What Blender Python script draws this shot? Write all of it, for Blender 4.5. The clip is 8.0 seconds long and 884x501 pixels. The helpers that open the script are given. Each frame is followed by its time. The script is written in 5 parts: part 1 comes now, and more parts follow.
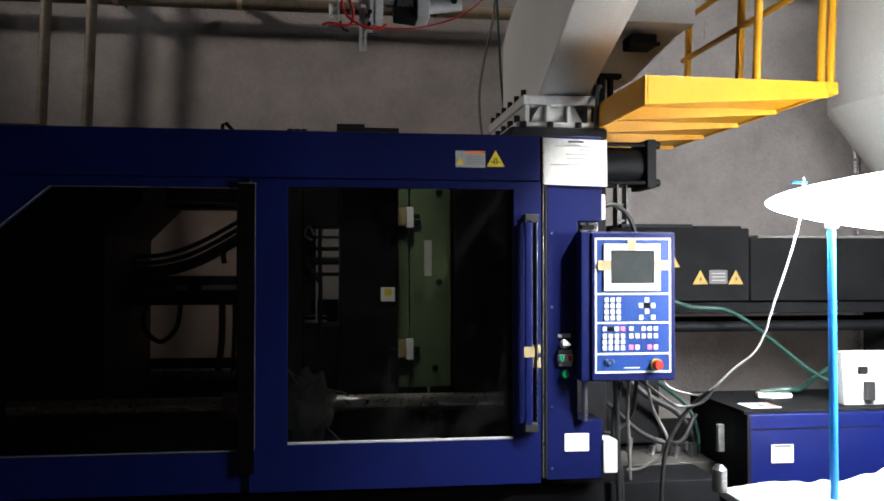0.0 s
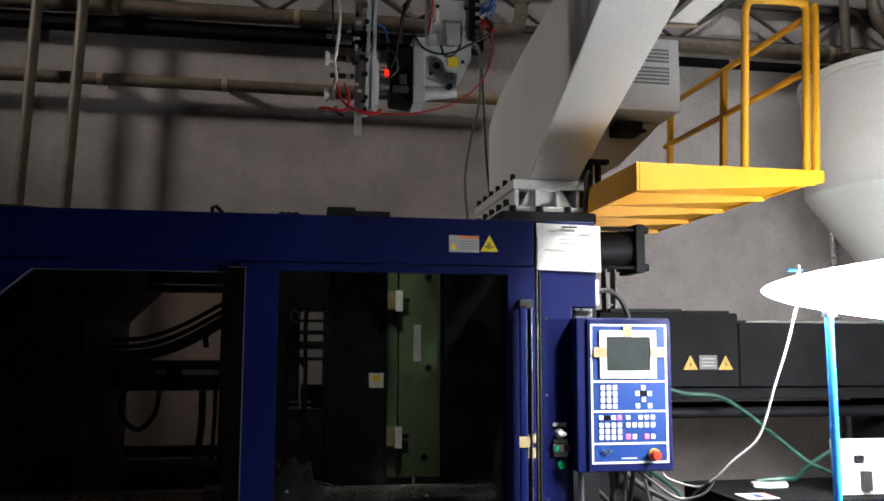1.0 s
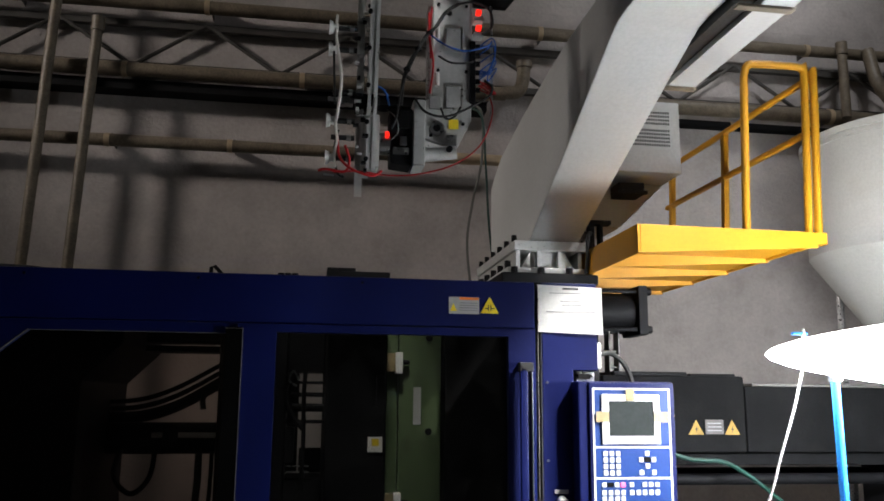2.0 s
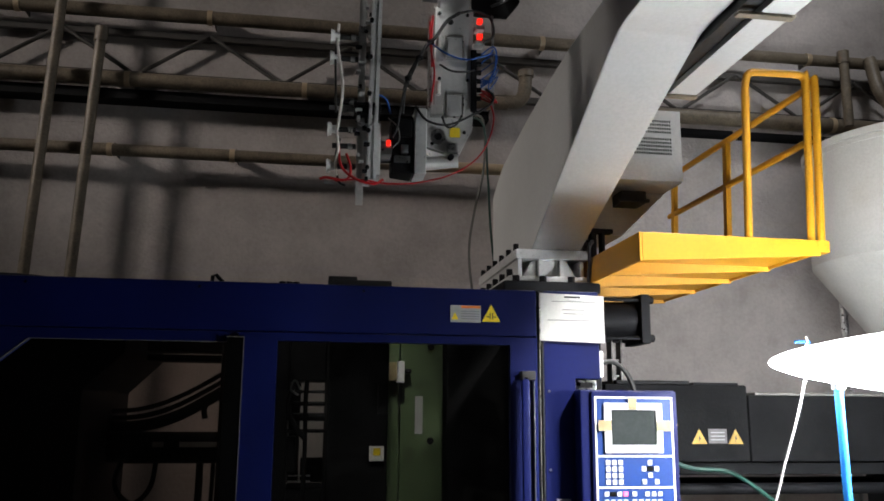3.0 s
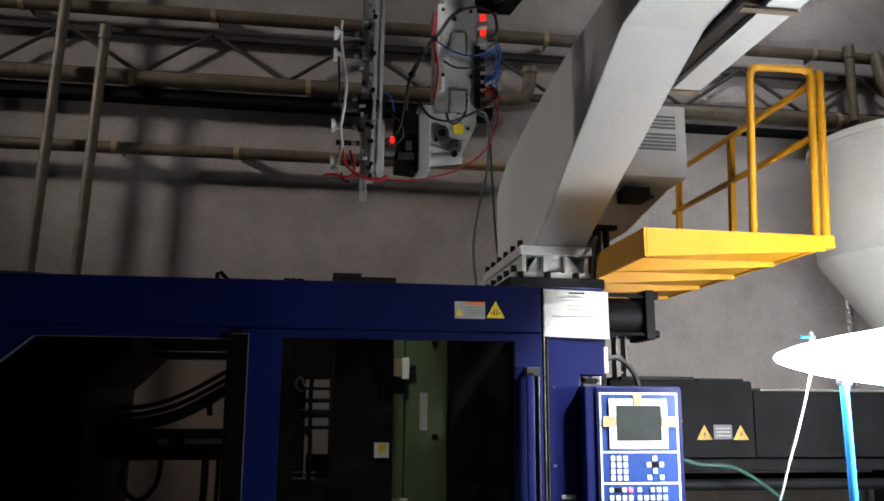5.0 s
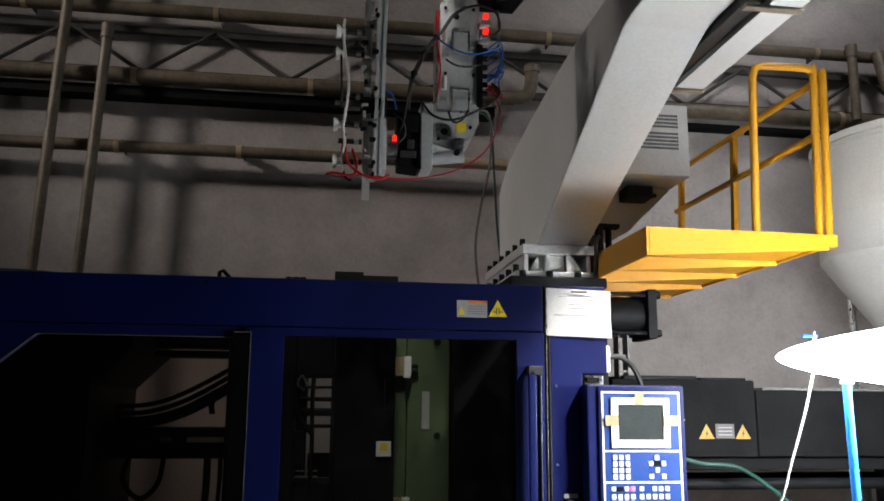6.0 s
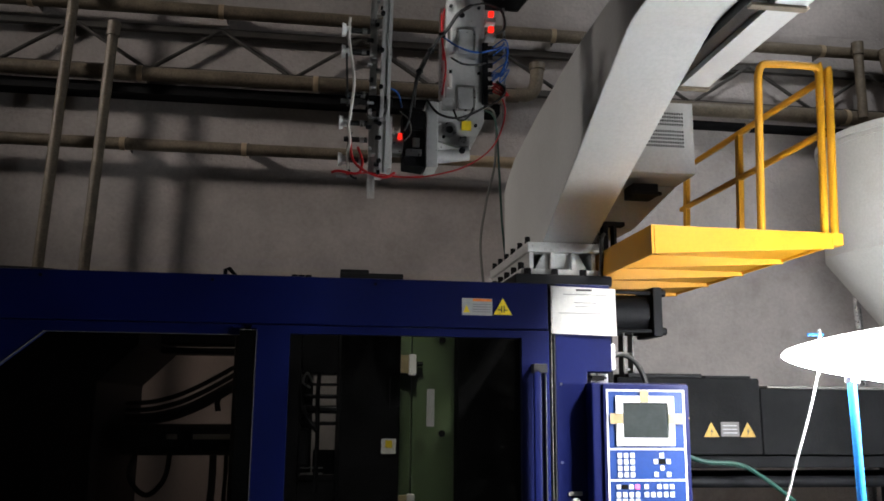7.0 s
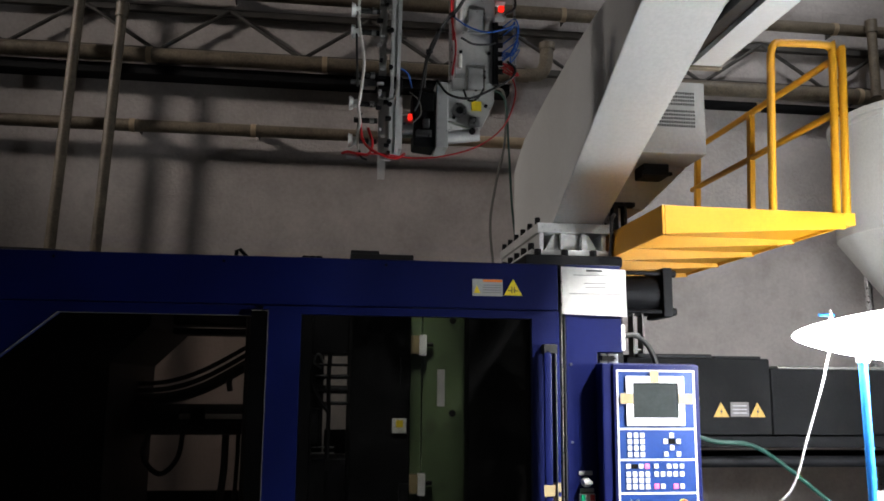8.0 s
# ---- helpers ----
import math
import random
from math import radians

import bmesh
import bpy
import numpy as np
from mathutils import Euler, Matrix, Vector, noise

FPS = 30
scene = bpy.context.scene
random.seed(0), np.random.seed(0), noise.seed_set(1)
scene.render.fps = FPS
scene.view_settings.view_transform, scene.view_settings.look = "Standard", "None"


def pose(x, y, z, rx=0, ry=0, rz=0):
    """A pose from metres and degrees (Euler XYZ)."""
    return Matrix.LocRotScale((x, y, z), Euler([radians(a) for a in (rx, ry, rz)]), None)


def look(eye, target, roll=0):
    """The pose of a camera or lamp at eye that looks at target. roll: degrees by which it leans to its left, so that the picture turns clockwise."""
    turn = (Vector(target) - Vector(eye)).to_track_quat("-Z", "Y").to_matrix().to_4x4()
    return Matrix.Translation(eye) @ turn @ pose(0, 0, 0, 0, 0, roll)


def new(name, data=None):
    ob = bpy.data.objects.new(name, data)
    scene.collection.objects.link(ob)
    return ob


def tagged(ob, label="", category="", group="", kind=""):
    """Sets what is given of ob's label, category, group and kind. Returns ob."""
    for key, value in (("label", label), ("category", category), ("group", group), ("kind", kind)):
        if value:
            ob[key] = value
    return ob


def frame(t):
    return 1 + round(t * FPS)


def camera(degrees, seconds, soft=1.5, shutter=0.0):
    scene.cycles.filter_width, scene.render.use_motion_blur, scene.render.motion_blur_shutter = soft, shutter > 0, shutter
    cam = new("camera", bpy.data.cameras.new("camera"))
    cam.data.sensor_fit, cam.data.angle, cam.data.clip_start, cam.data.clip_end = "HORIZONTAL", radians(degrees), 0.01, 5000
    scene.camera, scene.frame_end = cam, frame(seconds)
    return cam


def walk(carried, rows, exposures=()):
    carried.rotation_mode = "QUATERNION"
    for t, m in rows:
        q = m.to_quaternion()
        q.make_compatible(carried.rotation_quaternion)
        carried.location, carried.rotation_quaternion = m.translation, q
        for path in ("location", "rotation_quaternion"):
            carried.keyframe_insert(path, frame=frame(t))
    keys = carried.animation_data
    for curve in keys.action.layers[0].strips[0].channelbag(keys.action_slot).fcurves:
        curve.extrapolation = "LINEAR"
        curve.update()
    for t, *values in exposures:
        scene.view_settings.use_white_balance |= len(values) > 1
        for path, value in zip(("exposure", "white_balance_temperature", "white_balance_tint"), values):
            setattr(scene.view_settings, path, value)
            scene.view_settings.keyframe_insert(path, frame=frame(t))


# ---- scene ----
cam = camera(56.0, 8.0, soft=1.7)
walk(cam, [
    (0, pose(-0.9603, -3.7331, 1.7192, 90.914, -0.030, -7.412)),
    (0.2, pose(-0.9950, -3.7000, 1.7400, 91.760, -0.120, -8.820)),
    (0.5, pose(-1.0140, -3.6698, 1.7547, 95.277, -0.246, -8.929)),
    (1, pose(-1.0551, -3.6613, 1.7565, 96.262, -0.197, -9.475)),
    (1.5, pose(-1.0373, -3.6476, 1.7720, 98.723, -0.404, -9.305)),
    (3, pose(-1.0160, -3.6360, 1.7627, 101.034, -0.413, -8.882)),
    (3.5, pose(-1.0094, -3.6313, 1.7646, 101.103, -0.494, -8.802)),
    (4, pose(-1.0131, -3.6323, 1.7600, 101.115, -0.384, -8.711)),
    (4.5, pose(-1.0133, -3.6363, 1.7595, 100.933, -0.313, -8.600)),
    (6, pose(-1.0152, -3.6340, 1.7579, 100.772, -0.378, -8.420)),
    (6.5, pose(-1.0192, -3.6371, 1.7601, 100.632, -0.532, -8.391)),
    (7, pose(-1.0184, -3.6403, 1.7609, 100.569, -0.484, -8.113)),
    (7.5, pose(-1.0195, -3.6383, 1.7585, 100.488, -0.377, -7.897)),
    (8, pose(-1.0259, -3.6437, 1.7599, 99.250, -0.500, -7.503)),
])

# ---- world and lights ----
world = bpy.data.worlds.new("world")
scene.world = world
world.use_nodes = True
world.node_tree.nodes["Background"].inputs[0].default_value = (0.5, 0.55, 0.6, 1)
world.node_tree.nodes["Background"].inputs[1].default_value = 0.003
scene.view_settings.exposure = 0.36


OVERHEAD_LIGHTS = []


def overhead_light(place, target, power, size, color, spread=180):
    """An area light under the roof, turned towards a target; two are added brighteners."""
    d = bpy.data.lights.new("overhead_light", "AREA")
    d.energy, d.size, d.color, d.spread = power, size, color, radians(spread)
    ob = new("overhead_light", d)
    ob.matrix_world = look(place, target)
    OVERHEAD_LIGHTS.append((Vector(place), size))
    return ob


overhead_light((-8.0, 0.05, 6.9), (1.2, 3.0, 2.9), 28, 0.8, (1.0, 0.92, 0.86), 50)
overhead_light((3.4, 1.2, 6.9), (2.6, 2.6, 3.0), 30, 0.6, (0.95, 0.97, 1.0))
# Two added narrow spots: one brightens paper and column, one mould and arm.
overhead_light((3.2, -3.2, 6.9), (0.2, 0.0, 2.1), 16, 0.6, (1.0, 0.98, 0.96), 18)
overhead_light((-0.9, -1.3, 6.9), (-0.55, 0.3, 2.5), 4, 0.5, (1.0, 0.98, 0.96), 24)

# ---- materials ----
def rgb(c):
    return (c[0], c[1], c[2], 1.0)


def material(name, color, rough=0.5, metal=0.0, vary=0.15, scale=6.0, bump=0.05, fine=60.0, stain=0.0, stain_color=(0.05, 0.04, 0.03), coat=0.0, whole=False, gloss=0.5, grain=0.06):
    """A painted, metal or plastic surface: broad mottling, fine grain, optional stains."""
    m = bpy.data.materials.new(name)
    m.use_nodes = True
    t = m.node_tree
    n, l = t.nodes, t.links
    b = n["Principled BSDF"]
    b.inputs["Metallic"].default_value = metal
    b.inputs["Coat Weight"].default_value = coat
    co = n.new("ShaderNodeTexCoord")
    info = n.new("ShaderNodeObjectInfo")
    add = n.new("ShaderNodeVectorMath")
    add.operation = "ADD"
    b.inputs["Specular IOR Level"].default_value = gloss
    if whole:
        l.new(n.new("ShaderNodeNewGeometry").outputs["Position"], add.inputs[0])
    else:
        l.new(co.outputs["Object"], add.inputs[0])
        l.new(info.outputs["Random"], add.inputs[1])
    big = n.new("ShaderNodeTexNoise")
    big.inputs["Scale"].default_value, big.inputs["Detail"].default_value = scale, 6.0
    l.new(add.outputs[0], big.inputs["Vector"])
    small = n.new("ShaderNodeTexNoise")
    small.inputs["Scale"].default_value, small.inputs["Detail"].default_value = fine, 4.0
    l.new(add.outputs[0], small.inputs["Vector"])
    ramp = n.new("ShaderNodeMapRange")
    ramp.inputs["From Min"].default_value, ramp.inputs["From Max"].default_value = 0.3, 0.7
    ramp.inputs["To Min"].default_value, ramp.inputs["To Max"].default_value = 1 - vary, 1 + vary
    l.new(big.outputs["Fac"], ramp.inputs["Value"])
    mul = n.new("ShaderNodeVectorMath")
    mul.operation = "SCALE"
    mul.inputs[0].default_value = color
    speck = n.new("ShaderNodeMapRange")
    speck.inputs["From Min"].default_value, speck.inputs["From Max"].default_value = 0.3, 0.7
    speck.inputs["To Min"].default_value, speck.inputs["To Max"].default_value = 1 - grain, 1 + grain
    l.new(small.outputs["Fac"], speck.inputs["Value"])
    tone = n.new("ShaderNodeMath")
    tone.operation = "MULTIPLY"
    l.new(ramp.outputs["Result"], tone.inputs[0])
    l.new(speck.outputs["Result"], tone.inputs[1])
    l.new(tone.outputs[0], mul.inputs["Scale"])
    out = mul.outputs[0]
    if stain > 0:
        st = n.new("ShaderNodeTexNoise")
        st.inputs["Scale"].default_value, st.inputs["Detail"].default_value = scale * 2.3, 8.0
        l.new(add.outputs[0], st.inputs["Vector"])
        edge = n.new("ShaderNodeMapRange")
        edge.inputs["From Min"].default_value, edge.inputs["From Max"].default_value = 0.55, 0.75
        edge.inputs["To Max"].default_value = stain
        l.new(st.outputs["Fac"], edge.inputs["Value"])
        mix = n.new("ShaderNodeMix")
        mix.data_type = "RGBA"
        l.new(edge.outputs["Result"], mix.inputs["Factor"])
        l.new(out, mix.inputs[6])
        mix.inputs[7].default_value = rgb(stain_color)
        out = mix.outputs[2]
    l.new(out, b.inputs["Base Color"])
    rr = n.new("ShaderNodeMapRange")
    rr.inputs["To Min"].default_value, rr.inputs["To Max"].default_value = max(0.02, rough - 0.12), min(1.0, rough + 0.12)
    l.new(small.outputs["Fac"], rr.inputs["Value"])
    l.new(rr.outputs["Result"], b.inputs["Roughness"])
    bp = n.new("ShaderNodeBump")
    bp.inputs["Strength"].default_value, bp.inputs["Distance"].default_value = bump, 0.01
    l.new(small.outputs["Fac"], bp.inputs["Height"])
    l.new(bp.outputs["Normal"], b.inputs["Normal"])
    return m


def glowing(name, color, strength):
    m = bpy.data.materials.new(name)
    m.use_nodes = True
    b = m.node_tree.nodes["Principled BSDF"]
    b.inputs["Base Color"].default_value = rgb(color)
    b.inputs["Emission Color"].default_value = rgb(color)
    b.inputs["Emission Strength"].default_value = strength
    return m


def tinted_pane(name, tint, dirt=0.012):
    """Thin acrylic sheet: lets light through with a tint, with a faint, scuffed gloss."""
    m = bpy.data.materials.new(name)
    m.use_nodes = True
    t = m.node_tree
    n, l = t.nodes, t.links
    n.remove(n["Principled BSDF"])
    tr, gl, mix = n.new("ShaderNodeBsdfTransparent"), n.new("ShaderNodeBsdfGlossy"), n.new("ShaderNodeMixShader")
    fr = n.new("ShaderNodeFresnel")
    fr.inputs["IOR"].default_value = 1.4
    tr.inputs[0].default_value = rgb(tint)
    noise_tex = n.new("ShaderNodeTexNoise")
    noise_tex.inputs["Scale"].default_value = 9.0
    mr = n.new("ShaderNodeMapRange")
    mr.inputs["To Min"].default_value, mr.inputs["To Max"].default_value = 0.03, 0.25
    l.new(noise_tex.outputs["Fac"], mr.inputs["Value"])
    l.new(mr.outputs["Result"], gl.inputs["Roughness"])
    l.new(fr.outputs[0], mix.inputs[0])
    l.new(tr.outputs[0], mix.inputs[1])
    l.new(gl.outputs[0], mix.inputs[2])
    dust, dust_mix, smear = n.new("ShaderNodeBsdfDiffuse"), n.new("ShaderNodeMixShader"), n.new("ShaderNodeTexNoise")
    dust.inputs[0].default_value = (0.5, 0.5, 0.48, 1)
    smear.inputs["Scale"].default_value, smear.inputs["Detail"].default_value, smear.inputs["Distortion"].default_value = 3.5, 8.0, 1.2
    amount = n.new("ShaderNodeMapRange")
    amount.inputs["From Min"].default_value, amount.inputs["From Max"].default_value, amount.inputs["To Max"].default_value = 0.5, 0.8, dirt
    l.new(smear.outputs["Fac"], amount.inputs["Value"])
    l.new(amount.outputs["Result"], dust_mix.inputs[0])
    l.new(mix.outputs[0], dust_mix.inputs[1])
    l.new(dust.outputs[0], dust_mix.inputs[2])
    l.new(dust_mix.outputs[0], n["Material Output"].inputs["Surface"])
    return m


BLUE = material("navy_machine_paint", (0.0013, 0.0045, 0.056), 0.45, vary=0.14, scale=3.0, bump=0.04, stain=0.3, stain_color=(0.002, 0.005, 0.04), gloss=0.25)
PANEL_BLUE = material("panel_blue_foil", (0.007, 0.036, 0.17), 0.4, vary=0.06, bump=0.01)
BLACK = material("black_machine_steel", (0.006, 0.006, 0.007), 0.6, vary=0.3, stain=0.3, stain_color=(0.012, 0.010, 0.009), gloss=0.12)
MATTE_BLACK = material("matte_black_filler", (0.003, 0.003, 0.003), 0.95, vary=0.2, gloss=0.0)
BLACK_RUBBER = material("black_rubber", (0.008, 0.008, 0.008), 0.6, vary=0.2)
DARK_GREY = material("dark_grey_cover_paint", (0.006, 0.006, 0.0065), 0.8, vary=0.35, scale=4.0, bump=0.12, stain=0.4, stain_color=(0.012, 0.011, 0.010), gloss=0.08)
GREEN = material("green_mould_paint", (0.085, 0.125, 0.058), 0.5, vary=0.2, scale=4.0, stain=0.5, stain_color=(0.03, 0.04, 0.02))
STEEL = material("bare_steel", (0.45, 0.45, 0.45), 0.3, metal=1.0, vary=0.1, stain=0.3)
CHROME = material("polished_rod", (0.75, 0.73, 0.70), 0.30, metal=1.0, vary=0.05, bump=0.0)
ALU = material("anodised_aluminium", (0.62, 0.62, 0.61), 0.32, metal=0.4, vary=0.08, bump=0.02)
WHITE_PAINT = material("white_robot_paint", (0.46, 0.46, 0.45), 0.5, vary=0.05, scale=2.0, bump=0.02, stain=0.12, stain_color=(0.4, 0.36, 0.3))
WHITE_PLASTIC = material("white_plastic", (0.75, 0.75, 0.73), 0.45, vary=0.05)
PAPER = material("white_paper", (0.8, 0.8, 0.78), 0.85, vary=0.03, bump=0.02)
INK = material("black_ink", (0.03, 0.03, 0.03), 0.8, vary=0.1)
GREY_INK = material("grey_ink", (0.22, 0.22, 0.23), 0.8, vary=0.1)
YELLOW = material("safety_yellow_paint", (0.46, 0.21, 0.006), 0.45, vary=0.08, scale=4.0, bump=0.03, stain=0.2, stain_color=(0.45, 0.22, 0.02))
SIGN_YELLOW = material("sign_yellow", (0.80, 0.60, 0.02), 0.5, vary=0.04)
# Darker sign and label copies: dim, hazy light over the cover put into colour.
SIGN_DIMMED = material("dimmed_sign_yellow", (0.26, 0.16, 0.03), 0.7, vary=0.2, scale=14)
LABEL_DIMMED = material("dimmed_label", (0.08, 0.073, 0.073), 0.7, vary=0.2, scale=14)
ORANGE = material("orange_label", (0.80, 0.20, 0.03), 0.5, vary=0.04)
LABEL_GREY = material("label_grey", (0.36, 0.36, 0.35), 0.5, vary=0.06)
TAPE = material("brown_tape", (0.32, 0.25, 0.13), 0.5, vary=0.15, scale=20)
PIPE = material("dusty_pipe_paint", (0.15, 0.12, 0.085), 0.5, vary=0.3, scale=5.0, bump=0.04, stain=0.5, stain_color=(0.07, 0.055, 0.04), grain=0.25)
PIPE_BRASS = material("bare_pipe_metal", (0.55, 0.43, 0.29), 0.38, metal=0.5, vary=0.2, scale=5.0, bump=0.01)
TRUSS = material("dark_truss_steel", (0.05, 0.045, 0.04), 0.6, vary=0.3, stain=0.3)
WALL = material("grey_block_wall_paint", (0.415, 0.376, 0.356), 0.9, vary=0.13, scale=2.4, bump=0.8, fine=34.0, stain=0.3, stain_color=(0.24, 0.20, 0.18), whole=True, grain=0.07)
JOINT = material("dusty_mortar", (0.40, 0.36, 0.34), 0.95, vary=0.13, scale=2.4, bump=0.4, whole=True, grain=0.07)
# Unseen side walls, floor and roof: darkened to cut the light they bounce.
DIM_WALL = material("darkened_block_wall", (0.05, 0.048, 0.046), 0.9, vary=0.15, scale=1.3, bump=0.3, fine=45.0)
CONCRETE = material("darkened_worn_concrete", (0.055, 0.052, 0.05), 0.7, vary=0.2, scale=1.5, bump=0.2, stain=0.4)
CEILING = material("darkened_roof_sheet", (0.05, 0.05, 0.05), 0.8, vary=0.1)
POLE_BLUE = material("blue_painted_pole", (0.02, 0.20, 0.62), 0.4, vary=0.08)
RED = material("red_air_hose", (0.40, 0.015, 0.018), 0.35, vary=0.08)
HOSE_BLUE = material("blue_air_hose", (0.015, 0.09, 0.36), 0.35, vary=0.08)
HOSE_GREEN = material("green_hose", (0.007, 0.038, 0.028), 0.45, vary=0.15)
HOSE_WHITE = material("white_hose", (0.62, 0.60, 0.56), 0.5, vary=0.1)
CABLE_GREY = material("grey_cable", (0.11, 0.105, 0.095), 0.5, vary=0.15)
HOPPER = material("cream_hopper_paint", (0.50, 0.485, 0.45), 0.55, vary=0.08, scale=2.0, stain=0.25, stain_color=(0.4, 0.36, 0.3))
CLOTH = material("white_cloth", (0.8, 0.8, 0.78), 0.95, vary=0.05, bump=0.3)
KEY = material("grey_key", (0.62, 0.62, 0.60), 0.5, vary=0.05)
SCREEN = material("dark_screen_glass", (0.035, 0.04, 0.04), 0.15, vary=0.15)
GREEN_BUTTON = material("green_button", (0.0, 0.25, 0.10), 0.35)
RED_BUTTON = material("red_button", (0.60, 0.04, 0.02), 0.3)
LED_RED = glowing("red_led", (1.0, 0.02, 0.01), 1.0)
LED_PINK = glowing("pink_key_led", (1.0, 0.12, 0.28), 0.7)
LAMP_GLOW = glowing("lamp_diffuser_glow", (0.93, 0.97, 1.0), 155.0)
LAMP_TOP = glowing("lamp_shade_glow", (0.93, 0.97, 1.0), 14.0)
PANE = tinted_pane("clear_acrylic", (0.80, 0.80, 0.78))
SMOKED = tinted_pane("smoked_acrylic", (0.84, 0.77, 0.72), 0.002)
FILM = tinted_pane("clear_wrinkled_film", (0.9, 0.92, 0.91))
film_nodes, film_links = FILM.node_tree.nodes, FILM.node_tree.links
haze = film_nodes.new("ShaderNodeBsdfDiffuse")
haze.inputs[0].default_value = (0.7, 0.75, 0.73, 1)
haze_mix = film_nodes.new("ShaderNodeMixShader")
haze_mix.inputs[0].default_value = 0.8
film_links.new(film_nodes["Mix Shader.001"].outputs[0], haze_mix.inputs[1])
film_links.new(haze.outputs[0], haze_mix.inputs[2])
film_links.new(haze_mix.outputs[0], film_nodes["Material Output"].inputs["Surface"])


# ---- building blocks ----
def mesh_of(bm, name, mat, smooth=True):
    me = bpy.data.meshes.new(name)
    bmesh.ops.recalc_face_normals(bm, faces=bm.faces[:])
    if smooth:
        for f in bm.faces:
            f.smooth = True
        for e in bm.edges:
            e.smooth = len(e.link_faces) == 2 and e.calc_face_angle(0) < 0.6
    bm.to_mesh(me)
    bm.free()
    me.materials.append(mat)
    return me


def even_shading(ob):
    """Keeps broad faces flat-shaded beside their rounded edges."""
    ob.modifiers.new("weighted_normal", "WEIGHTED_NORMAL").keep_sharp = True
    return ob


def part(name, bm, mat, parent, label=""):
    ob = even_shading(new(name, mesh_of(bm, name, mat)))
    ob.parent = parent
    if label:
        ob["label"] = label
    return ob


def thing(name, label, category, at=(0, 0, 0), group="", kind=""):
    """An Empty that carries the parts of one thing; parts are given in world metres and moved to it."""
    ob = new(name)
    ob.empty_display_size = 0.1
    return tagged(ob, label, category, group, kind)


def single(name, bm, mat, label, category, group="", kind=""):
    return tagged(even_shading(new(name, mesh_of(bm, name, mat))), label, category, group, kind)


def add_box(bm, a, b, bevel=0.0, turn=None):
    """A box from corner a to corner b, with rounded edges."""
    lo, hi = [min(p, q) for p, q in zip(a, b)], [max(p, q) for p, q in zip(a, b)]
    g = bmesh.ops.create_cube(bm, size=1.0)
    vs = g["verts"]
    mid = Vector([(p + q) / 2 for p, q in zip(lo, hi)])
    for v in vs:
        v.co = Vector([c * (q - p) for c, p, q in zip(v.co, lo, hi)])
        if turn is not None:
            v.co = turn @ v.co
        v.co += mid
    if bevel > 0:
        es = list({e for v in vs for e in v.link_edges})
        bmesh.ops.bevel(bm, geom=es, offset=bevel, segments=2, affect="EDGES", profile=0.5)
    return bm


def box(a, b, bevel=0.003, turn=None):
    return add_box(bmesh.new(), a, b, bevel, turn)


def add_rod(bm, p, q, r, r2=None, sides=16, bevel=0.0):
    """A round bar from p to q, tapering from r to r2."""
    p, q = Vector(p), Vector(q)
    d = q - p
    m = Matrix.Translation((p + q) / 2) @ d.to_track_quat("Z", "Y").to_matrix().to_4x4()
    bmesh.ops.create_cone(bm, cap_ends=True, segments=sides, radius1=r, radius2=r if r2 is None else r2, depth=d.length, matrix=m)
    return bm


def rod(p, q, r, r2=None, sides=16):
    return add_rod(bmesh.new(), p, q, r, r2, sides)


def smooth_path(points, steps=8):
    """A Catmull-Rom curve through the points."""
    ps = [Vector(p) for p in points]
    ps = [ps[0] * 2 - ps[1]] + ps + [ps[-1] * 2 - ps[-2]]
    out = []
    for i in range(1, len(ps) - 2):
        a, b, c, d = ps[i - 1], ps[i], ps[i + 1], ps[i + 2]
        for k in range(steps):
            t = k / steps
            out.append(0.5 * (2 * b + (c - a) * t + (2 * a - 5 * b + 4 * c - d) * t * t + (3 * b - a - 3 * c + d) * t ** 3))
    out.append(ps[-2])
    return out


def add_tube(bm, points, r, sides=8, steps=8, curved=True):
    """A hose, cable or bent tube swept along a curve."""
    ps = smooth_path(points, steps) if curved else [Vector(p) for p in points]
    rings, up = [], None
    for i, p in enumerate(ps):
        d = (ps[min(i + 1, len(ps) - 1)] - ps[max(i - 1, 0)]).normalized()
        if up is None:
            up = d.orthogonal().normalized()
        up = (up - d * up.dot(d)).normalized()
        side = d.cross(up)
        rings.append([bm.verts.new(p + r * (math.cos(2 * math.pi * k / sides) * up + math.sin(2 * math.pi * k / sides) * side)) for k in range(sides)])
    for a, b in zip(rings, rings[1:]):
        for k in range(sides):
            bm.faces.new((a[k], a[(k + 1) % sides], b[(k + 1) % sides], b[k]))
    bm.faces.new(rings[0][::-1])
    bm.faces.new(rings[-1])
    return bm


def tube(points, r, sides=8, steps=8, curved=True):
    return add_tube(bmesh.new(), points, r, sides, steps, curved)


def add_prism(bm, outline, axis, lo, hi, bevel=0.0):
    """An outline in the plane across the axis, drawn out along it. Outline pairs: yz for x, xz for y, xy for z."""
    def at(p, h):
        return {"x": (h, p[0], p[1]), "y": (p[0], h, p[1]), "z": (p[0], p[1], h)}[axis]
    a = [bm.verts.new(at(p, lo)) for p in outline]
    b = [bm.verts.new(at(p, hi)) for p in outline]
    fs = [bm.faces.new(a[::-1]), bm.faces.new(b)]
    k = len(outline)
    for i in range(k):
        fs.append(bm.faces.new((a[i], a[(i + 1) % k], b[(i + 1) % k], b[i])))
    bmesh.ops.recalc_face_normals(bm, faces=fs)
    if bevel > 0:
        bmesh.ops.bevel(bm, geom=list({e for f in fs for e in f.edges}), offset=bevel, segments=2, affect="EDGES", profile=0.5)
    return bm


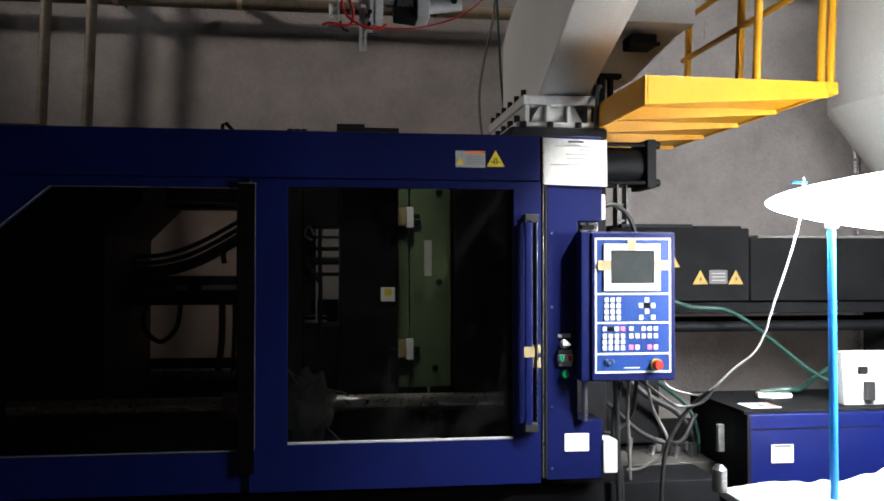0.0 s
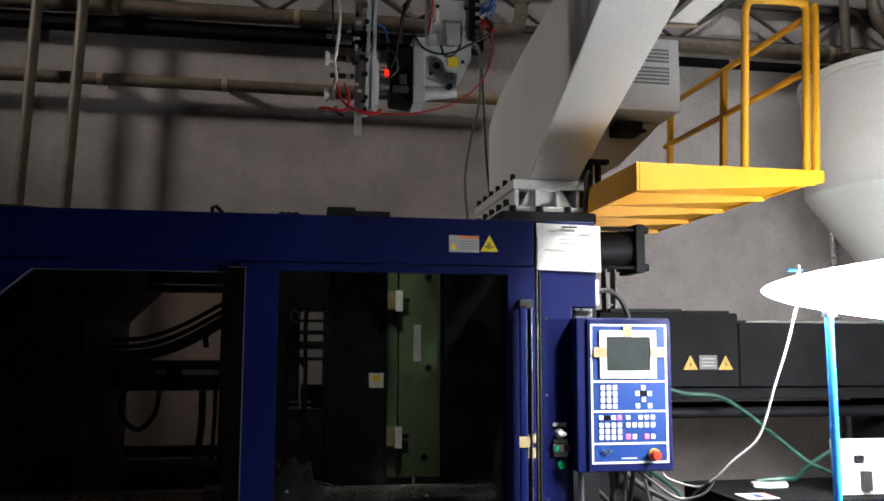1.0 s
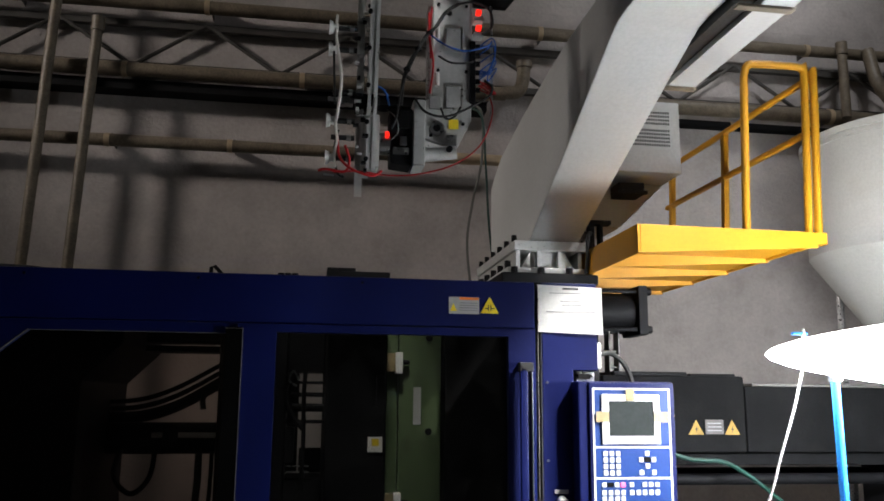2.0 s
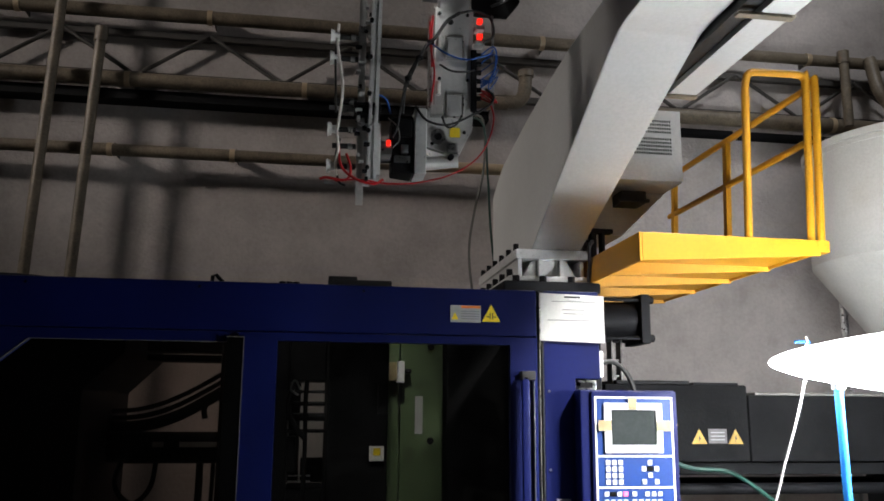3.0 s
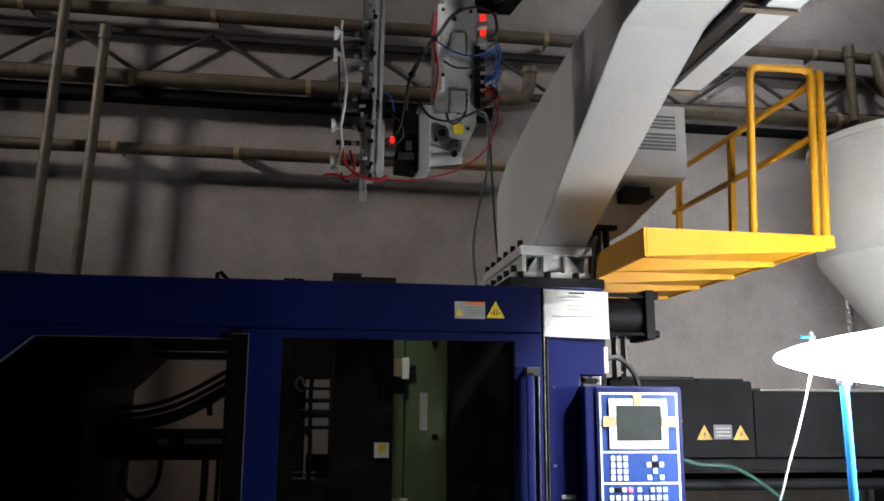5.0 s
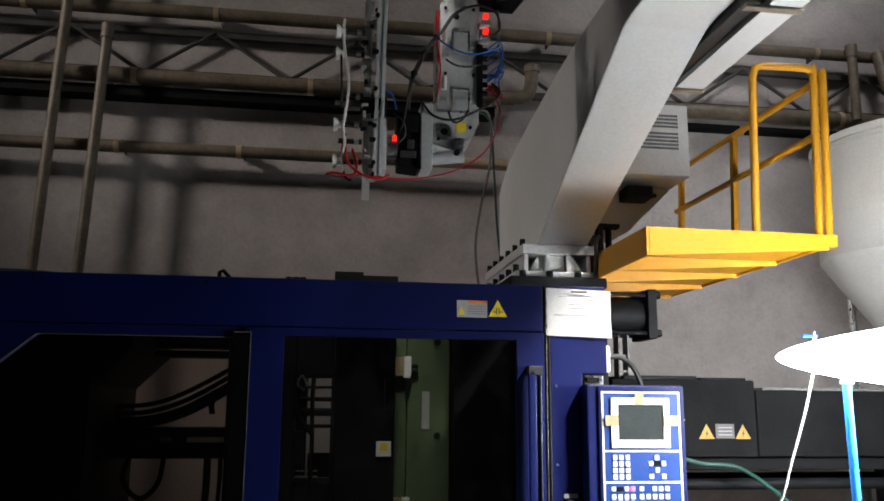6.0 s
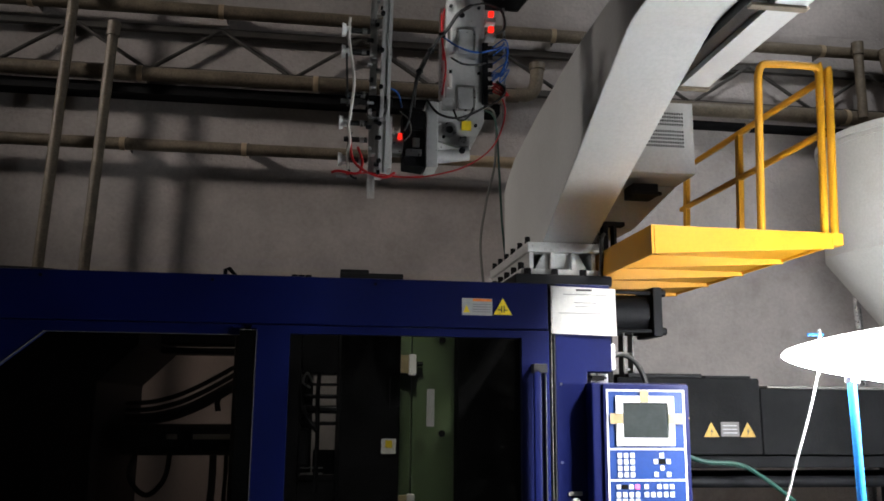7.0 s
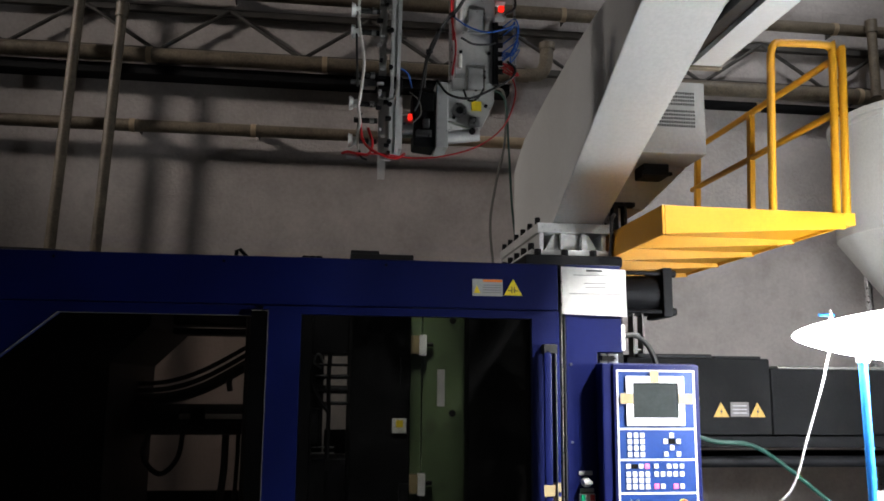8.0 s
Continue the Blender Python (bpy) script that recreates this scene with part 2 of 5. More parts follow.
def prism(outline, axis, lo, hi, bevel=0.0):
    return add_prism(bmesh.new(), outline, axis, lo, hi, bevel)


def add_frame(bm, x0, x1, z0, z1, y0, y1, w, bevel=0.002):
    """A rectangular frame in the xz plane; w: the widths left, right, bottom, top."""
    add_box(bm, (x0, y0, z0), (x0 + w[0], y1, z1), bevel)
    add_box(bm, (x1 - w[1], y0, z0), (x1, y1, z1), bevel)
    add_box(bm, (x0 + w[0], y0, z0), (x1 - w[1], y1, z0 + w[2]), bevel)
    add_box(bm, (x0 + w[0], y0, z1 - w[3]), (x1 - w[1], y1, z1), bevel)
    return bm


def ring(center, r_out, r_in, h, axis="y", sides=24):
    """A flat ring, drawn out along an axis."""
    bm = bmesh.new()
    rows = []
    for rr, o in ((r_in, -h / 2), (r_out, -h / 2), (r_out, h / 2), (r_in, h / 2)):
        row = []
        for k in range(sides):
            a = 2 * math.pi * k / sides
            c, s = rr * math.cos(a), rr * math.sin(a)
            v = {"y": (c, o, s), "x": (o, c, s), "z": (c, s, o)}[axis]
            row.append(bm.verts.new(Vector(center) + Vector(v)))
        rows.append(row)
    for i in range(4):
        a, b = rows[i], rows[(i + 1) % 4]
        for k in range(sides):
            bm.faces.new((a[k], a[(k + 1) % sides], b[(k + 1) % sides], b[k]))
    return bm


# ---- the hall ----
def structure(name, bm, mat, label, category):
    return single(name, bm, mat, label, category, kind="structure")


WALL_Y = 3.6
structure("floor", box((-11.2, -8.2, -0.2), (9.2, 3.8, 0), 0), CONCRETE, "unseen worn concrete factory floor, darkened to cut bounced light", "floor")
structure("ceiling", box((-11.2, -8.2, 7.2), (9.2, 3.8, 7.4), 0), CEILING, "unseen sheet roof of the factory hall, darkened to cut bounced light", "ceiling")
wall_north = structure("wall_north", box((-11.2, WALL_Y + 0.003, 0), (9.2, 3.8, 7.2), 0), JOINT, "dusty grey painted block wall of the hall", "wall")
structure("wall_south", box((-11.2, -8.2, 0), (9.2, -8.0, 7.2), 0), DIM_WALL, "unseen block wall, darkened to cut bounced light", "wall")
structure("wall_west", box((-11.2, -8.0, 0), (-11.0, WALL_Y, 7.2), 0), DIM_WALL, "unseen block wall, darkened to cut bounced light", "wall")
structure("wall_east", box((9.0, -8.0, 0), (9.2, WALL_Y, 7.2), 0), DIM_WALL, "unseen block wall, darkened to cut bounced light", "wall")


# ---- overhead lines along the wall ----
def wall_pipe(z, y, r, x0, x1, joints, mat=PIPE, label=""):
    ob = thing("wall_pipe", label or "long dusty brown-grey pipe along the wall", "pipe", group="wall pipes")
    part("pipe_run", rod((x0, y, z), (x1, y, z), r, sides=20), mat, ob)
    for x in joints:
        part("pipe_coupling", rod((x - 0.022, y, z), (x + 0.022, y, z), r * 1.12, sides=20), PIPE_BRASS, ob, "worn metal coupling")
        part("pipe_hanger", box((x + 0.03, y, z - r * 0.4), (x + 0.038, WALL_Y + 0.002, z + r * 1.2), 0.002), TRUSS, ob)
    return ob


low_pipe = wall_pipe(3.91, 3.4, 0.052, -7, -0.08, (-4.4, -2.75, -1.75), label="long dusty brown pipe, its end worn to bare metal")
part("worn_end", rod((-0.08, 3.4, 3.91), (0.7, 3.4, 3.91), 0.051, sides=20), PIPE_BRASS, low_pipe, "bare shiny pipe end")
mid_pipe = wall_pipe(4.535, 3.38, 0.062, -7, 0.66, (-2.65, -1.165, 0.5), label="long dusty brown-grey pipe ending in an upturned elbow")
part("elbow", tube([(0.64, 3.38, 4.55), (0.76, 3.38, 4.56), (0.82, 3.38, 4.64), (0.84, 3.38, 4.8)], 0.062, 14), PIPE, mid_pipe)
part("elbow_rim", rod((0.84, 3.38, 4.8), (0.84, 3.38, 4.86), 0.072, sides=18), PIPE, mid_pipe)
wall_pipe(5.16, 3.4, 0.06, -7, 2.0, (-3.6, -2.007, -0.57, 1.0))
wall_pipe(4.53, 3.4, 0.07, 1.3, 9, (3.9,))
wall_pipe(4.39, 3.46, 0.045, 1.3, 9, (2.9,), DARK_GREY, "dark insulated line below the wall pipe")
wall_pipe(5.2, 3.4, 0.055, 2.3, 9, (3.7, 5.0))
# Black bar in place of the shadow band below the middle pipe.
structure("wall_ledge", box((-7, 3.42, 4.375), (0.5, WALL_Y + 0.002, 4.465), 0.004), BLACK, "black bar standing in for the shade under the wall pipe", "ledge")


def upright_pipe(x, y, low, top, r, lean=0.0):
    ob = thing("upright_pipe", "upright dusty pale pipe before the wall", "pipe", group="upright pipes")
    foot = x - lean * (top - low)
    part("pipe_run", rod((foot, y, low), (x, y, top), r, sides=18), PIPE, ob)
    part("pipe_cap", rod((x - lean * 0.12, y, top - 0.12), (x, y, top + 0.004), r * 1.22, sides=18), PIPE, ob)
    return ob


upright_pipe(-2.848, 3.2, 0, 4.90, 0.043, 0.035)
upright_pipe(-3.115, 3.2, 0, 7.2, 0.043, 0.035)
stub = upright_pipe(4.02, 3.3, 4.5, 5.26, 0.045)
branch = thing("pipe_branch", "grey branch pipe bending up behind the hopper", "pipe")
part("bend", tube([(5.2, 3.2, 4.4), (4.6, 3.2, 4.55), (4.32, 3.2, 4.8), (4.3, 3.3, 5.2)], 0.06, 14), PIPE, branch)

truss = thing("roof_truss", "dark steel lattice girder along the wall", "truss")
part("chord", box((-7, 3.5, 4.99), (8.9, 3.56, 5.05), 0.004), TRUSS, truss)
part("chord", box((-7, 3.5, 4.6), (8.9, 3.56, 4.66), 0.004), TRUSS, truss)
for k in range(-3, 8):
    x = -2.62 + 1.25 * k
    part("diagonal", rod((x, 3.5, 4.62), (x + 0.6, 3.5, 5.03), 0.018, sides=8), TRUSS, truss)
    part("diagonal", rod((x + 0.62, 3.5, 5.03), (x + 1.25, 3.5, 4.62), 0.018, sides=8), TRUSS, truss)

# ---- moulding machine: bed ----
bed = thing("machine_bed", "black steel bed under the moulding machine", "machine bed")
part("bed_body", box((-3.4, 0.1, 0.0), (0.9, 1.75, 0.68), 0.01), BLACK, bed)
part("bed_rail", box((-3.4, 0.38, 0.68), (0.1, 0.58, 0.80), 0.006), BLACK, bed)
part("bed_rail", box((-3.4, 1.35, 0.68), (0.1, 1.55, 0.80), 0.006), BLACK, bed)
part("rear_skirt", box((-3.4, 1.70, 0.68), (-0.35, 1.74, 1.12), 0.004), BLACK, bed)


# ---- guards ----
def ramp_frame(outer, hole, y0, y1, mat, parent, name):
    """A sheet with a window hole cut through it; both outlines run the same way round and have as many corners."""
    bm = bmesh.new()
    rows = [[bm.verts.new((x, y, z)) for x, z in line] for line, y in ((outer, y0), (hole, y0), (hole, y1), (outer, y1))]
    n = len(outer)
    for i in range(4):
        a, b = rows[i], rows[(i + 1) % 4]
        for k in range(n):
            bm.faces.new((a[k], a[(k + 1) % n], b[(k + 1) % n], b[k]))
    bmesh.ops.recalc_face_normals(bm, faces=bm.faces[:])
    return part(name, bm, mat, parent)


guard = thing("machine_guard", "navy blue sheet-steel top cover of the moulding machine guard", "machine guard")
part("top_rail", box((-3.3, 0.0, 2.10), (-0.018, 0.10, 2.311), 0.008), BLUE, guard)
part("roof_sheet", box((-3.3, 0.10, 2.285), (-1.2, 0.30, 2.305), 0.003), BLUE, guard)
for x in (-1.155, -1.125, -1.095):
    part("bolt", rod((x, 0.05, 2.31), (x, 0.05, 2.324), 0.014, sides=8), BLACK, guard)

for x in (-2.9, -2.2, -1.5, -0.8):
    part("rail_screw", rod((x, 0.0, 2.285), (x, -0.004, 2.285), 0.007, sides=8), BLACK, guard)
gate = thing("safety_gate", "navy blue sliding safety gate with a smoked window", "safety gate", group="safety gates")
out_line = [(-1.325, 0.72), (-0.02, 0.72), (-0.02, 2.094), (-1.325, 2.094)]
in_line = [(-1.162, 0.922), (-0.145, 0.922), (-0.145, 2.06), (-1.162, 2.06)]
ramp_frame(out_line, in_line, -0.014, 0.03, BLUE, gate, "gate_frame")
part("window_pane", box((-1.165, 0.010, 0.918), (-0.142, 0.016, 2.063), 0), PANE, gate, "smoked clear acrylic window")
part("sill_strip", box((-1.16, -0.008, 0.922), (-0.147, 0.006, 0.932), 0.002), ALU, gate, "thin bare aluminium strip")
part("inner_lip", box((-0.147, -0.01, 0.932), (-0.139, 0.008, 2.06), 0.001), BLUE, gate)
grip = part("pull_handle", box((-0.104, -0.062, 0.985), (-0.068, -0.040, 1.925), 0.008), BLUE, gate, "long dark blue pull handle")
part("handle_foot", box((-0.104, -0.062, 1.905), (-0.042, -0.013, 1.945), 0.004), BLACK_RUBBER, grip)
part("handle_foot", box((-0.104, -0.062, 0.960), (-0.042, -0.013, 1.0), 0.004), BLACK_RUBBER, grip)
part("handle_rib", box((-0.043, -0.03, 1.0), (-0.038, -0.013, 1.905), 0.001), STEEL, grip, "bright metal edge strip")
part("tape_patch", box((-0.110, -0.066, 1.298), (-0.062, -0.0625, 1.345), 0), TAPE, gate, "strip of brown tape")
part("tape_patch", box((-0.062, -0.0185, 1.310), (-0.022, -0.0145, 1.350), 0), TAPE, gate, "strip of pale tape")
part("tape_patch", box((-0.070, -0.0185, 1.245), (-0.022, -0.0145, 1.290), 0), TAPE, gate, "strip of brown tape")

left_gate = thing("safety_gate", "navy blue fixed guard with a wide chamfered smoked window", "safety gate", group="safety gates")
ramp_frame([(-3.3, 0.72), (-1.329, 0.72), (-1.329, 2.096), (-2.2, 2.096), (-3.3, 2.096), (-3.3, 1.5)],
           [(-3.05, 0.90), (-1.372, 0.90), (-1.372, 2.052), (-2.165, 2.052), (-2.62, 1.66), (-3.05, 1.3)], 0.0, 0.035, BLUE, left_gate, "gate_frame")
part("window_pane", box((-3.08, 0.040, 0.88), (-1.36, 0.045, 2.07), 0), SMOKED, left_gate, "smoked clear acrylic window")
seal = bmesh.new()
add_box(seal, (-2.165, -0.003, 2.0495), (-1.374, 0.002, 2.0525), 0)
add_box(seal, (-1.374, -0.020, 2.0705), (-1.300, -0.0165, 2.0735), 0)
add_box(seal, (-1.3035, -0.020, 0.905), (-1.3005, -0.0165, 2.070), 0)
add_box(seal, (-3.0, -0.003, 0.898), (-1.376, 0.002, 0.903), 0)
add_tube(seal, [(-2.165, 0.0, 2.052), (-2.62, 0.0, 1.66)], 0.003, 6, curved=False)
# Added strip that blackens the frame between window and seal.
part("edge_post", box((-1.373, -0.0185, 0.80), (-1.3038, -0.0145, 2.078), 0.001), MATTE_BLACK, left_gate, "black strip added beside the window to darken its edge")
part("window_seal", seal, CABLE_GREY, left_gate, "thin pale window seal")

column = thing("guard_column", "navy blue fixed end column of the machine guard", "guard column")
part("column_body", prism([(0.013, 0.728), (0.275, 0.728), (0.275, 1.0), (0.158, 1.0), (0.158, 1.915), (0.275, 1.915), (0.275, 2.311), (0.013, 2.311)], "y", 0.0, 0.16, 0.005), BLUE, column)
for z in (0.78, 1.06, 1.52, 1.86):
    part("screw", rod((0.035, 0.0, z), (0.035, -0.004, z), 0.006, sides=8), STEEL, column)
part("slot_back", box((-0.022, 0.035, 0.728), (0.013, 0.10, 2.311), 0.001), BLACK, column)
part("slot_strip", box((-0.006, 0.004, 0.735), (-0.001, 0.034, 2.305), 0.001), CHROME, column, "bright metal edge strip")
part("slot_strip", box((0.006, -0.002, 0.735), (0.012, 0.034, 2.305), 0.001), BLACK_RUBBER, column)
part("side_web", box((0.10, 0.16, 0.728), (0.158, 0.60, 2.30), 0.004), BLACK, column)
for x, z, w, h, m, lb in ((0.0925, 1.388, 0.062, 0.018, LABEL_GREY, "small grey name plate"), (0.0975, 1.314, 0.062, 0.017, LABEL_GREY, "small grey name plate"), (0.0975, 1.256, 0.062, 0.017, LABEL_GREY, "small grey name plate")):
    part("name_plate", box((x - w / 2, -0.005, z - h / 2), (x + w / 2, 0.001, z + h / 2), 0.001), m, column, lb)
part("knob", rod((0.093, 0.0, 1.35), (0.093, -0.028, 1.35), 0.022, 0.018, 20), WHITE_PLASTIC, column, "round white rotary knob")
part("knob_grip", box((0.075, -0.042, 1.343), (0.113, -0.027, 1.357), 0.003), LABEL_GREY, column)
sw = part("switch", box((0.062, -0.014, 1.268), (0.132, 0.001, 1.302), 0.003), KEY, column, "two-way rocker switch, green and red")
part("rocker", box((0.066, -0.022, 1.272), (0.084, -0.013, 1.298), 0.002), GREEN_BUTTON, sw)
part("rocker", box((0.108, -0.022, 1.272), (0.127, -0.013, 1.298), 0.002), RED_BUTTON, sw)
part("push_button", rod((0.096, 0.0, 1.212), (0.096, -0.022, 1.212), 0.019, 0.017, 20), GREEN_BUTTON, column, "round green push button")
part("sticker", box((0.094, -0.004, 0.857), (0.209, 0.0, 0.938), 0), PAPER, column, "pale grey sticker with faint print")
part("bracket", box((0.175, 0.02, 1.868), (0.262, 0.05, 1.912), 0.003), STEEL, column, "bare metal bracket")
part("bracket_plate", box((0.182, 0.008, 1.877), (0.24, 0.019, 1.901), 0.001), DARK_GREY, column)
part("cable_gland", box((0.276, 0.02, 1.925), (0.30, 0.12, 2.045), 0.008), WHITE_PLASTIC, column, "white plastic socket")
part("junction_box", box((0.277, -0.01, 0.752), (0.345, 0.12, 0.905), 0.008), WHITE_PLASTIC, column, "white plastic junction box")

# ---- stickers on the guard ----
def warning_triangle(x, y, z, s, mark, label, paint=SIGN_YELLOW):
    ob = thing("warning_sign", label, "sign", group="warning signs")
    part("plate", prism([(x - s * 0.56, z), (x + s * 0.56, z), (x, z + s)], "y", y - 0.003, y, 0), paint, ob)
    bm = bmesh.new()
    if mark == "press":
        add_box(bm, (x - s * 0.10, y - 0.005, z + s * 0.14), (x - s * 0.05, y - 0.0031, z + s * 0.52), 0)
        add_box(bm, (x + s * 0.05, y - 0.005, z + s * 0.14), (x + s * 0.10, y - 0.0031, z + s * 0.52), 0)
        add_box(bm, (x - s * 0.30, y - 0.005, z + s * 0.26), (x - s * 0.10, y - 0.0031, z + s * 0.31), 0)
        add_box(bm, (x + s * 0.10, y - 0.005, z + s * 0.26), (x + s * 0.30, y - 0.0031, z + s * 0.31), 0)
    else:
        add_prism(bm, [(x + s * 0.06, z + s * 0.62), (x - s * 0.10, z + s * 0.34), (x + s * 0.0, z + s * 0.34), (x - s * 0.06, z + s * 0.12), (x + s * 0.11, z + s * 0.42), (x + s * 0.01, z + s * 0.42)], "y", y - 0.005, y - 0.0031)
    part("symbol", bm, INK, ob)
    return ob


warning_triangle(-0.228, 0.0, 2.163, 0.075, "press", "yellow triangular crush warning sticker on the guard")
notice = thing("notice_label", "grey safety label with an orange band and yellow triangle", "label")
part("plate", box((-0.413, -0.003, 2.158), (-0.276, 0.0, 2.234), 0), LABEL_GREY, notice)
part("band", box((-0.365, -0.0045, 2.221), (-0.278, -0.0031, 2.232), 0), ORANGE, notice, "orange heading band")
part("triangle", prism([(-0.408, 2.170), (-0.378, 2.170), (-0.393, 2.205)], "y", -0.0045, -0.0031), SIGN_YELLOW, notice)
for k in range(4):
    part("text_line", box((-0.365, -0.0042, 2.172 + 0.011 * k), (-0.283, -0.0031, 2.176 + 0.011 * k), 0), GREY_INK, notice)

sheet = thing("paper_notice", "white paper sheet with printed lines taped to the column", "paper")
bm = bmesh.new()
cols, rws = 10, 6
grid = [[bm.verts.new((-0.004 + 0.303 * i / cols, -0.006 - 0.004 * math.sin(2.2 * i / cols + 0.6 * j), 2.084 + 0.216 * j / rws - 0.007 * i / cols)) for i in range(cols + 1)] for j in range(rws + 1)]
for j in range(rws):
    for i in range(cols):
        bm.faces.new((grid[j][i], grid[j][i + 1], grid[j + 1][i + 1], grid[j + 1][i]))
bmesh.ops.solidify(bm, geom=bm.faces[:], thickness=0.001)
part("page", bm, PAPER, sheet)
for x0, x1, z, m in ((0.11, 0.185, 2.283, INK), (0.05, 0.26, 2.262, GREY_INK), (0.10, 0.205, 2.225, GREY_INK), (0.105, 0.20, 2.207, GREY_INK), (0.03, 0.27, 2.177, GREY_INK)):
    h = 0.0045 if m is INK else 0.0016
    part("text_line", box((x0, -0.0125, z - h), (x1, -0.0115, z + h), 0), m, sheet)

# ---- things on the machine top ----
hook = single("wire_hook", tube([(-1.475, 0.2, 2.30), (-1.472, 0.2, 2.362), (-1.458, 0.2, 2.369), (-1.39, 0.2, 2.30)], 0.009, 8, curved=False), BLACK, "bent black steel hook on the machine top", "hook")
lid = thing("cover_plate", "black stepped cover plate on the machine top", "cover plate")
part("plate", box((-0.948, 0.42, 2.20), (-0.638, 0.60, 2.400), 0.004), BLACK, lid)
part("plate_step", box((-0.948, 0.43, 2.400), (-0.808, 0.59, 2.418), 0.004), BLACK, lid)
hump = single("cable_bundle", tube([(-3.6, 0.5, 2.355), (-3.0, 0.5, 2.352), (-2.5, 0.5, 2.348), (-2.33, 0.5, 2.342), (-2.2, 0.5, 2.325), (-2.12, 0.5, 2.29)], 0.05, 10), BLACK_RUBBER, "thick black cable bundle lying on the machine top", "cable")

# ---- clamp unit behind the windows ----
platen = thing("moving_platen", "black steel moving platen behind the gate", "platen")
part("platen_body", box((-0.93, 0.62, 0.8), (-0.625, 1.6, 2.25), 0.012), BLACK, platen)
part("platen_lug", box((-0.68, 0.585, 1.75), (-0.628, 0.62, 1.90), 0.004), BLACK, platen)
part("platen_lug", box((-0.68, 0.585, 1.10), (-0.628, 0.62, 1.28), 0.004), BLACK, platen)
stick = part("sticker", box((-0.716, 0.612, 1.523), (-0.644, 0.619, 1.596), 0), WHITE_PLASTIC, platen, "grey sticker with a yellow mark")
part("mark", box((-0.697, 0.610, 1.552), (-0.661, 0.6118, 1.588), 0), SIGN_YELLOW, stick)
mould = thing("mould", "green painted two-part steel mould", "mould")
part("mould_half", box((-0.624, 0.70, 1.06), (-0.562, 1.5, 2.25), 0.006), GREEN, mould)
part("mould_half", box((-0.558, 0.70, 1.06), (-0.335, 1.5, 2.25), 0.006), GREEN, mould)
for z in (1.972, 1.272):
    blk = part("lock_block", box((-0.638, 0.665, z - 0.05), (-0.578, 0.70, z + 0.045), 0.004), TAPE, mould, "brown mould lock block")
    part("lock_plate", box((-0.578, 0.655, z - 0.06), (-0.541, 0.70, z + 0.05), 0.004), WHITE_PLASTIC, blk, "white lock plate")
    part("lock_pin", rod((-0.541, 0.68, z), (-0.505, 0.68, z), 0.012), BLACK, blk)
part("name_plate", box((-0.48, 0.695, 1.655), (-0.44, 0.70, 1.845), 0.001), LABEL_GREY, mould, "dull grey name plate")
for x, z in ((-0.40, 2.10), (-0.40, 1.62), (-0.42, 1.16)):
    part("eye_hole", rod((x, 0.70, z), (x, 0.692, z), 0.018), BLACK, mould)
fixed_platen = thing("fixed_platen", "black steel fixed platen that carries the robot", "platen")
part("platen_body", box((-0.325, 0.66, 0.68), (0.52, 1.78, 2.398), 0.012), BLACK, fixed_platen)
part("top_slab", box((-0.02, 0.64, 2.40), (0.52, 1.80, 2.46), 0.012), BLACK, fixed_platen)
for x in (0.06, 0.21, 0.37):
    part("bolt", rod((x, 0.69, 2.46), (x, 0.69, 2.495), 0.02, sides=6), BLACK, fixed_platen)
# The top bar is blackened in colour to lose its bright reflection.
for y, z, m_bar in ((0.48, 1.02, CHROME), (1.64, 1.02, STEEL), (1.64, 2.145, BLACK)):
    t_bar = thing("tie_bar", "polished steel tie bar of the clamp", "tie bar", group="tie bars")
    part("bar", rod((-2.5, y, z), (-0.1, y, z), 0.042, sides=28), m_bar, t_bar)
    part("nut", rod((-1.50, y, z), (-1.40, y, z), 0.062, sides=8), STEEL, t_bar)
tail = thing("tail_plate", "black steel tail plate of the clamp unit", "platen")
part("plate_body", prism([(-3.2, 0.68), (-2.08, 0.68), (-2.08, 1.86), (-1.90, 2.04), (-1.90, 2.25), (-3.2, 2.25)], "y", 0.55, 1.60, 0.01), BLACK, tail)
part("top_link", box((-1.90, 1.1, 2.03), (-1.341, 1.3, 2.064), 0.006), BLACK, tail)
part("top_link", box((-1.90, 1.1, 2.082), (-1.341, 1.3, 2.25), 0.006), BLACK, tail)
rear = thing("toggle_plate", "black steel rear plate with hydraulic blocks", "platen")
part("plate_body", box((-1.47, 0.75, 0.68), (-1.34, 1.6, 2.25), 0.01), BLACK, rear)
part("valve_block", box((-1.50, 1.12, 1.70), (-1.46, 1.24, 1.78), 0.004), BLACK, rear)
part("elbow", tube([(-1.47, 1.18, 1.86), (-1.55, 1.18, 1.85), (-1.59, 1.18, 1.78), (-1.585, 1.18, 1.72)], 0.016, 8), BLACK_RUBBER, rear)
ram = thing("ejector_cylinder", "black hydraulic cylinder with a bare steel rod", "cylinder")
part("barrel", rod((-2.10, 1.2, 1.565), (-1.46, 1.2, 1.565), 0.085, sides=20), BLACK, ram)
part("ram_rod", box((-1.84, 1.10, 1.570), (-1.49, 1.116, 1.598), 0.004), LABEL_GREY, ram, "worn bare steel strip")
part("port_block", box((-1.78, 1.09, 1.54), (-1.70, 1.10, 1.63), 0.004), DARK_GREY, ram)
part("pipe_leg", tube([(-1.60, 1.2, 1.56), (-1.60, 1.2, 1.30), (-1.62, 1.2, 1.1)], 0.02, 8), BLACK_RUBBER, ram)
